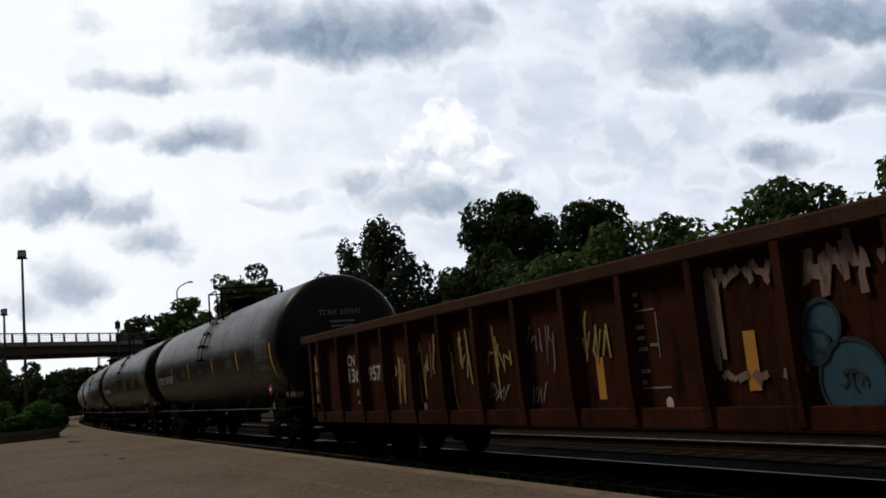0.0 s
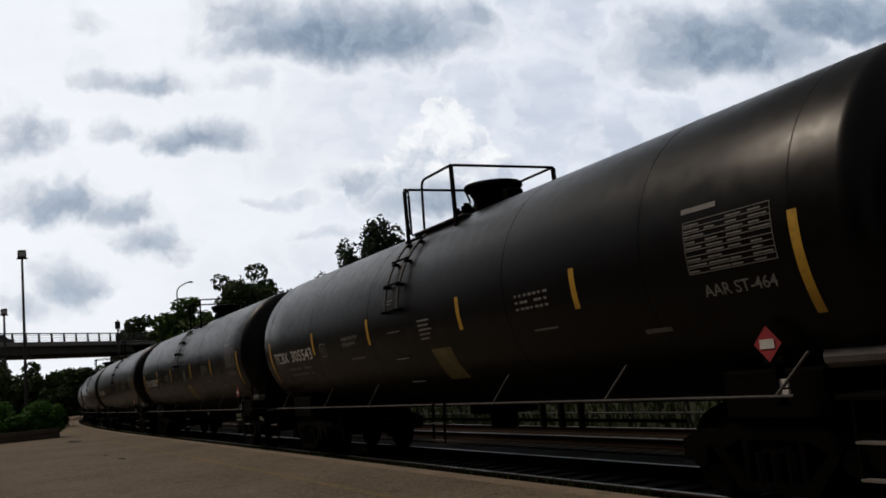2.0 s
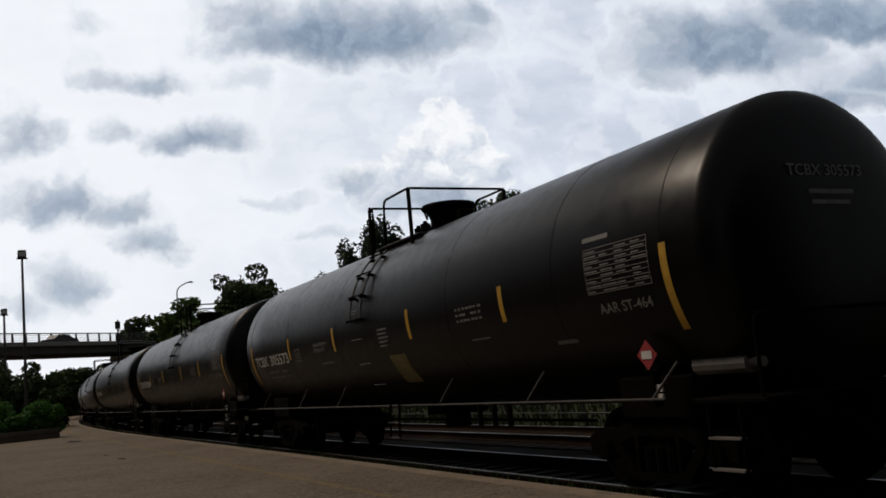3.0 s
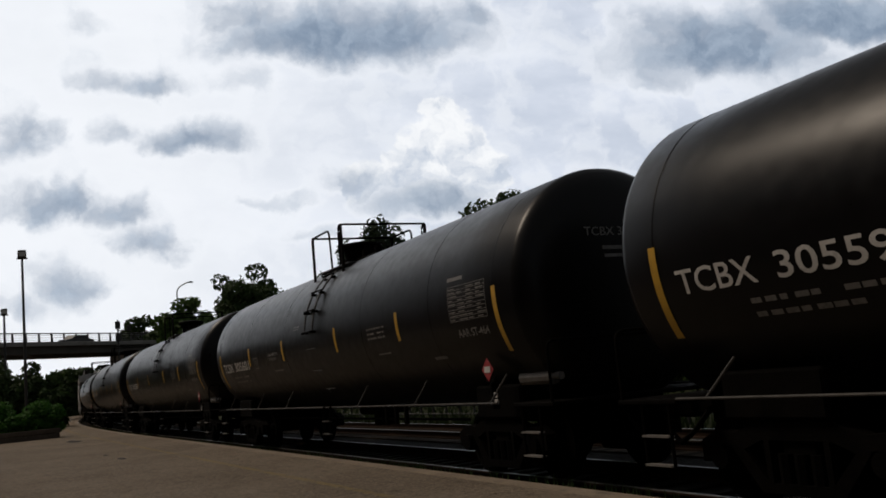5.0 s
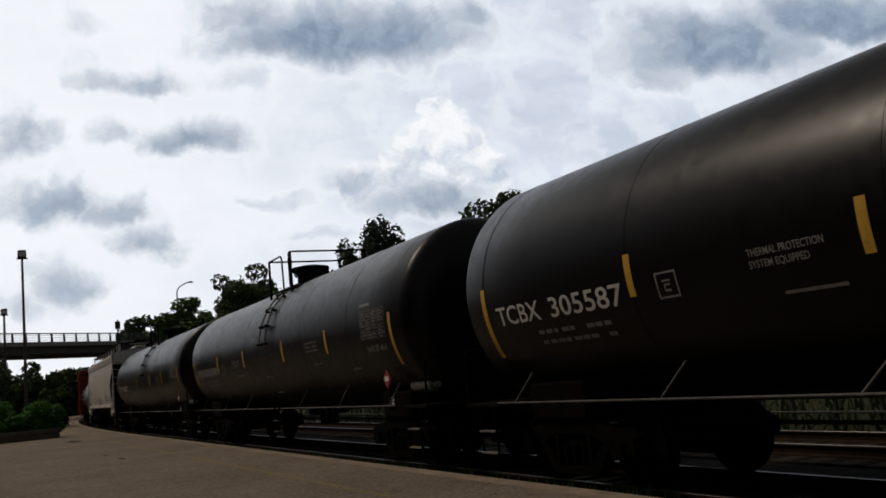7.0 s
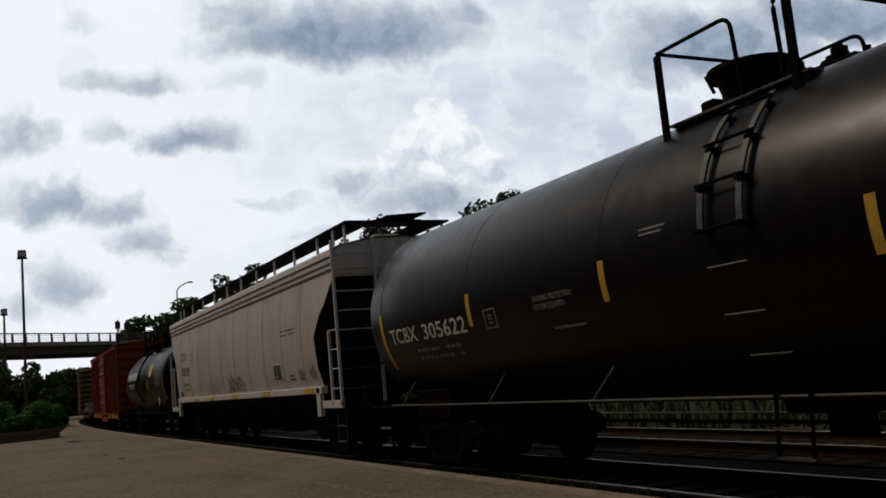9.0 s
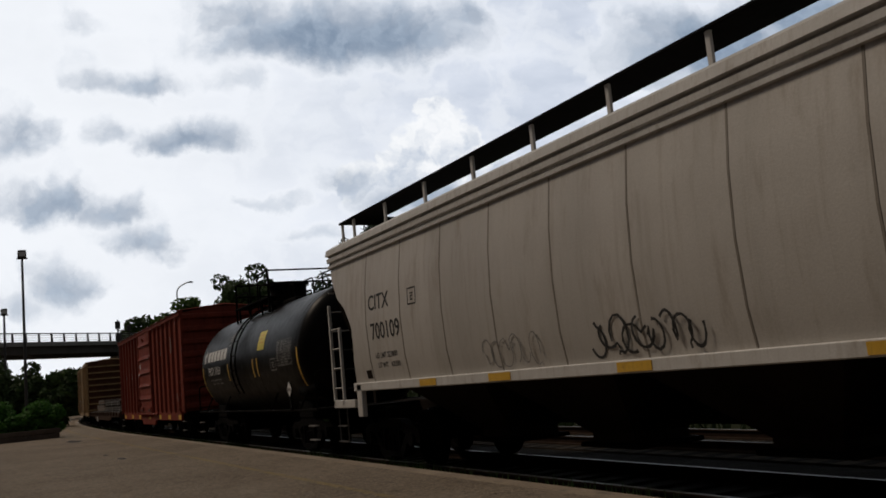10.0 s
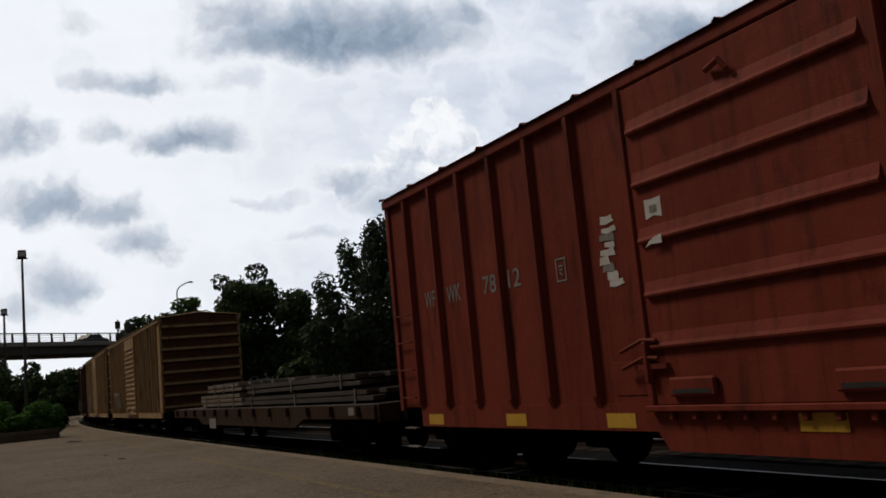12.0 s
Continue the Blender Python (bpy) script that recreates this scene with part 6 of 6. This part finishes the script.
# ---- the train ----
L, FIRST = 18.222, -27.8
gondola(-9.6)
numbers = ("305595", "305543", "305573", "305596", "305601", "305587", "", "305622")
for k, number in enumerate(numbers):
    tank_car(number, FIRST - L * k + (0.08 if k == 7 else 0.0), plate=k in (1, 2), turn=-1 if k in (1, 2) else 1, late=1.0 if k == 7 else 0.6 if k == 1 else 0.0)
hopper(-173.4)
black_short_tank(-188.75)
boxcar(-203.95, 7.66, RED, "faded red boxcar with ribbed sides and torn paper stickers")
flatcar(-221.9)
boxcar(-240.9, 7.95, OCHRE, "weathered ochre boxcar with rusty ribbed sides and graffiti", False, 4.42, 0.78)
boxcar(-258.4, 7.95, OCHRE, "weathered ochre boxcar with rusty ribbed sides and graffiti", False, 4.42, 0.78)
boxcar(-275.9, 7.95, BROWN, "dull brown boxcar with ribbed sides and a sliding door", False, 4.42, 0.78)
boxcar(-293.4, 7.95, BROWN, "dull brown boxcar with ribbed sides and a sliding door", False, 4.42, 0.78)
road_car(14.0, 2.0, 9.5)
road_car(22.0, 5.5, -9.0)
road_car(20.5, 11.2, 10.0)

# ---- clouds ----
F_WAY, DIST, LENS = Vector((-0.88080, 0.45407, 0.13424)), 3000.0, 1609.0


def clouds():
    """A far layer of soft clouds, drifting slowly."""
    k = DIST / LENS
    w, h = 1400 * k, 900 * k
    sheet = part("cloud_layer", Geo().rows([[(x, y, 0) for x in np.linspace(-w, w, 5)] for y in np.linspace(-h, h, 5)]), None)
    m = bpy.data.materials.new("clouds")
    m.use_nodes = True
    m.cycles.emission_sampling = "NONE"
    t = Nodes(m.node_tree)
    co = t.vec("MULTIPLY", t.add("ShaderNodeTexCoord").outputs["Object"], (0.01 / k, 0.01 / k, 0.0))
    warp = t.vec("SUBTRACT", t.noise(co, 1.0, 8, 0.58, True), (0.5, 0.5, 0.5))
    wco = t.vec("ADD", co, t.vec("MULTIPLY", warp, (1.7, 0.95, 0.0)))
    sep = t.add("ShaderNodeSeparateXYZ")
    t.link(wco, sep.inputs[0])
    wx, wy = sep.outputs[0], sep.outputs[1]
    # soft bodies with flatter feet: middle x, y, half width, height, thickness
    bodies = ((-1.7, 3.70, 2.5, 0.75, 1.0), (-3.1, 4.10, 1.5, 0.45, 0.75), (0.3, 4.05, 0.7, 0.5, 0.7), (-4.4, 4.2, 1.0, 0.4, 0.4),
              (4.9, 3.45, 2.0, 0.85, 0.95), (6.9, 3.95, 2.0, 0.75, 1.0), (6.0, 3.3, 3.0, 1.5, 0.42), (4.0, 3.0, 0.9, 0.5, 0.6), (5.7, 3.9, 1.6, 0.7, 0.65), (3.6, 3.9, 0.9, 0.5, 0.45), (6.6, 2.55, 1.3, 0.40, 0.85), (7.6, 3.0, 0.9, 0.5, 0.7),
              (5.85, 1.65, 0.75, 0.55, 0.75), (4.6, 1.2, 0.7, 0.35, 0.42), (2.75, 1.15, 0.7, 0.3, 0.42), (-0.25, 0.80, 1.25, 0.42, 0.75),
              (-5.5, 2.92, 1.15, 0.33, 0.7), (-3.6, 2.95, 0.75, 0.4, 0.45), (-4.35, 1.92, 1.0, 0.45, 0.85), (-5.85, 1.98, 0.6, 0.35, 0.6), (-7.5, 1.85, 0.7, 0.65, 0.75),
              (-6.9, 0.70, 1.1, 0.5, 0.8), (-5.7, 0.60, 0.75, 0.4, 0.75), (-5.2, 0.05, 0.8, 0.5, 0.7), (-6.7, -0.65, 1.0, 0.55, 0.65), (-7.5, -0.95, 0.7, 0.5, 0.55),
              (-2.95, 0.85, 0.65, 0.18, 0.5), (-2.2, 0.28, 0.8, 0.22, 0.45), (-1.7, 1.1, 0.6, 0.3, 0.42), (-6.1, 3.95, 0.5, 0.35, 0.4),
              (9.8, 3.2, 2.5, 1.5, 0.8), (-9.8, 3.0, 1.5, 1.2, 0.7), (1.0, 6.2, 4.0, 0.8, 0.9), (-7.0, 6.0, 3.0, 0.8, 0.8))
    total = None
    for x, y, rx, ry, amount in bodies:
        p = t.math("MULTIPLY", t.math("SUBTRACT", wx, x), 1 / rx)
        q = t.math("MULTIPLY", t.math("SUBTRACT", wy, y), 1 / ry)
        q = t.math("MAXIMUM", q, t.math("MULTIPLY", q, -1.7))
        d = t.math("SQRT", t.math("ADD", t.math("MULTIPLY", p, p), t.math("MULTIPLY", q, q)))
        b = t.ramp(d, 1.75, 0.1, 0.0, amount * 0.95)
        total = b if total is None else t.math("SMOOTH_MAX", total, b, 0.15)
    fluff = t.noise(wco, 1.3, 7, 0.52)
    lit = t.math("SUBTRACT", fluff, t.noise(t.vec("ADD", wco, (-0.14, 0.20, 0.0)), 1.3, 7, 0.52))
    edge = t.math("MULTIPLY_ADD", t.math("SUBTRACT", fluff, 0.5), 0.9, total)
    dense = t.ramp(edge, 0.14, 0.92)
    haze = t.ramp(t.noise(t.vec("MULTIPLY", co, (0.35, 0.9, 0.0)), 0.9, 6), 0.3, 0.7)
    light = t.mix(haze, (0.56, 0.62, 0.73), (0.76, 0.81, 0.91))
    light = t.mix(t.ramp(wx, 1.5, -6.0, 0.0, 0.75), light, (0.95, 0.97, 1.0))
    rim = t.mix(t.ramp(edge, 0.02, 0.28, 0.0, 0.6), light, (0.90, 0.93, 0.98))
    # one heaped cloud with a crisp sunlit head and a grey foot
    heap = None
    for x, y, q in ((-0.05, 2.30, 0.42), (0.25, 1.85, 0.52), (-0.40, 1.75, 0.50), (0.5, 1.35, 0.50), (-0.95, 1.40, 0.40), (-0.1, 1.35, 0.80), (-1.5, 1.15, 0.35), (0.70, 1.0, 0.38)):
        p, h2 = t.math("SUBTRACT", wx, x), t.math("SUBTRACT", wy, y)
        d = t.math("SQRT", t.math("ADD", t.math("MULTIPLY", p, p), t.math("MULTIPLY", h2, h2)))
        s = t.ramp(d, q * 1.10, q * 0.82)
        heap = s if heap is None else t.math("MAXIMUM", heap, s)
    low = t.ramp(t.math("MULTIPLY_ADD", fluff, 0.8, wy), 2.7, 1.4, -0.06, 0.06)
    shade = t.mix(t.ramp(t.math("SUBTRACT", lit, low), -0.24, 0.14), (0.50, 0.57, 0.68), (0.98, 0.99, 1.0))
    rim = t.mix(t.math("MULTIPLY", heap, 0.8), rim, shade)
    grey = t.mix(t.ramp(lit, -0.16, 0.22), (0.20, 0.27, 0.375), (0.36, 0.44, 0.55))
    col = t.mix(t.math("MULTIPLY", dense, 0.97), rim, grey)
    sep = t.add("ShaderNodeSeparateXYZ")
    t.link(co, sep.inputs[0])
    e, tr, mx, out = (t.add(n) for n in ("ShaderNodeEmission", "ShaderNodeBsdfTransparent", "ShaderNodeMixShader", "ShaderNodeOutputMaterial"))
    t.link(col, e.inputs[0])
    fade = t.math("MULTIPLY", t.ramp(t.math("ABSOLUTE", sep.outputs[0]), 13.8, 11.0), t.ramp(t.math("ABSOLUTE", sep.outputs[1]), 8.8, 7.2))
    t.link(fade, mx.inputs[0])
    t.link(tr.outputs[0], mx.inputs[1])
    t.link(e.outputs[0], mx.inputs[2])
    t.link(mx.outputs[0], out.inputs[0])
    sheet.data.materials.clear()
    sheet.data.materials.append(m)
    sheet.visible_shadow = False
    return tagged(sheet, "soft grey-bottomed clouds drifting in a bright veiled sky", "clouds", kind="structure")


cloud_layer = clouds()


# ---- what moves ----
def motions():
    times = [0.5 * k for k in range(25)]
    for ob, middle in TRAIN:
        rows_ = []
        for t in times:
            x = middle + advance(t)
            b, slope = bent(x)
            rows_.append((t, pose(x, TRACK_Y + b, 0, 0, 0, math.degrees(math.atan(slope)))))
        walk(ob, rows_)
    # wheels roll without slipping; all share one turning
    first = WHEELS[0]
    walk(first, [(k / FPS, Matrix.Rotation(advance(k / FPS) / 0.457, 4, "Y")) for k in range(12 * FPS + 1)])
    for w in WHEELS[1:]:
        w.rotation_mode = "QUATERNION"
        w.animation_data_create()
        w.animation_data.action = first.animation_data.action
        w.animation_data.action_slot = first.animation_data.action_slot
    deck = bridge.matrix_basis
    for c, start, t0, speed in ON_BRIDGE:
        lane = 6.8 if speed > 0 else 7.4
        walk(c, [(t, deck @ pose(start + speed * (t - t0), lane, 9.35, 0, 0, 0 if speed > 0 else 180)) for t in (0, 4, 8, 12)])
    base = STAND @ pose(0, 0, -DIST)
    walk(cloud_layer, [(t, base @ pose((10 - 1.75 * t) * DIST / LENS, 0, 0)) for t in (0, 4, 8, 12)])


motions()
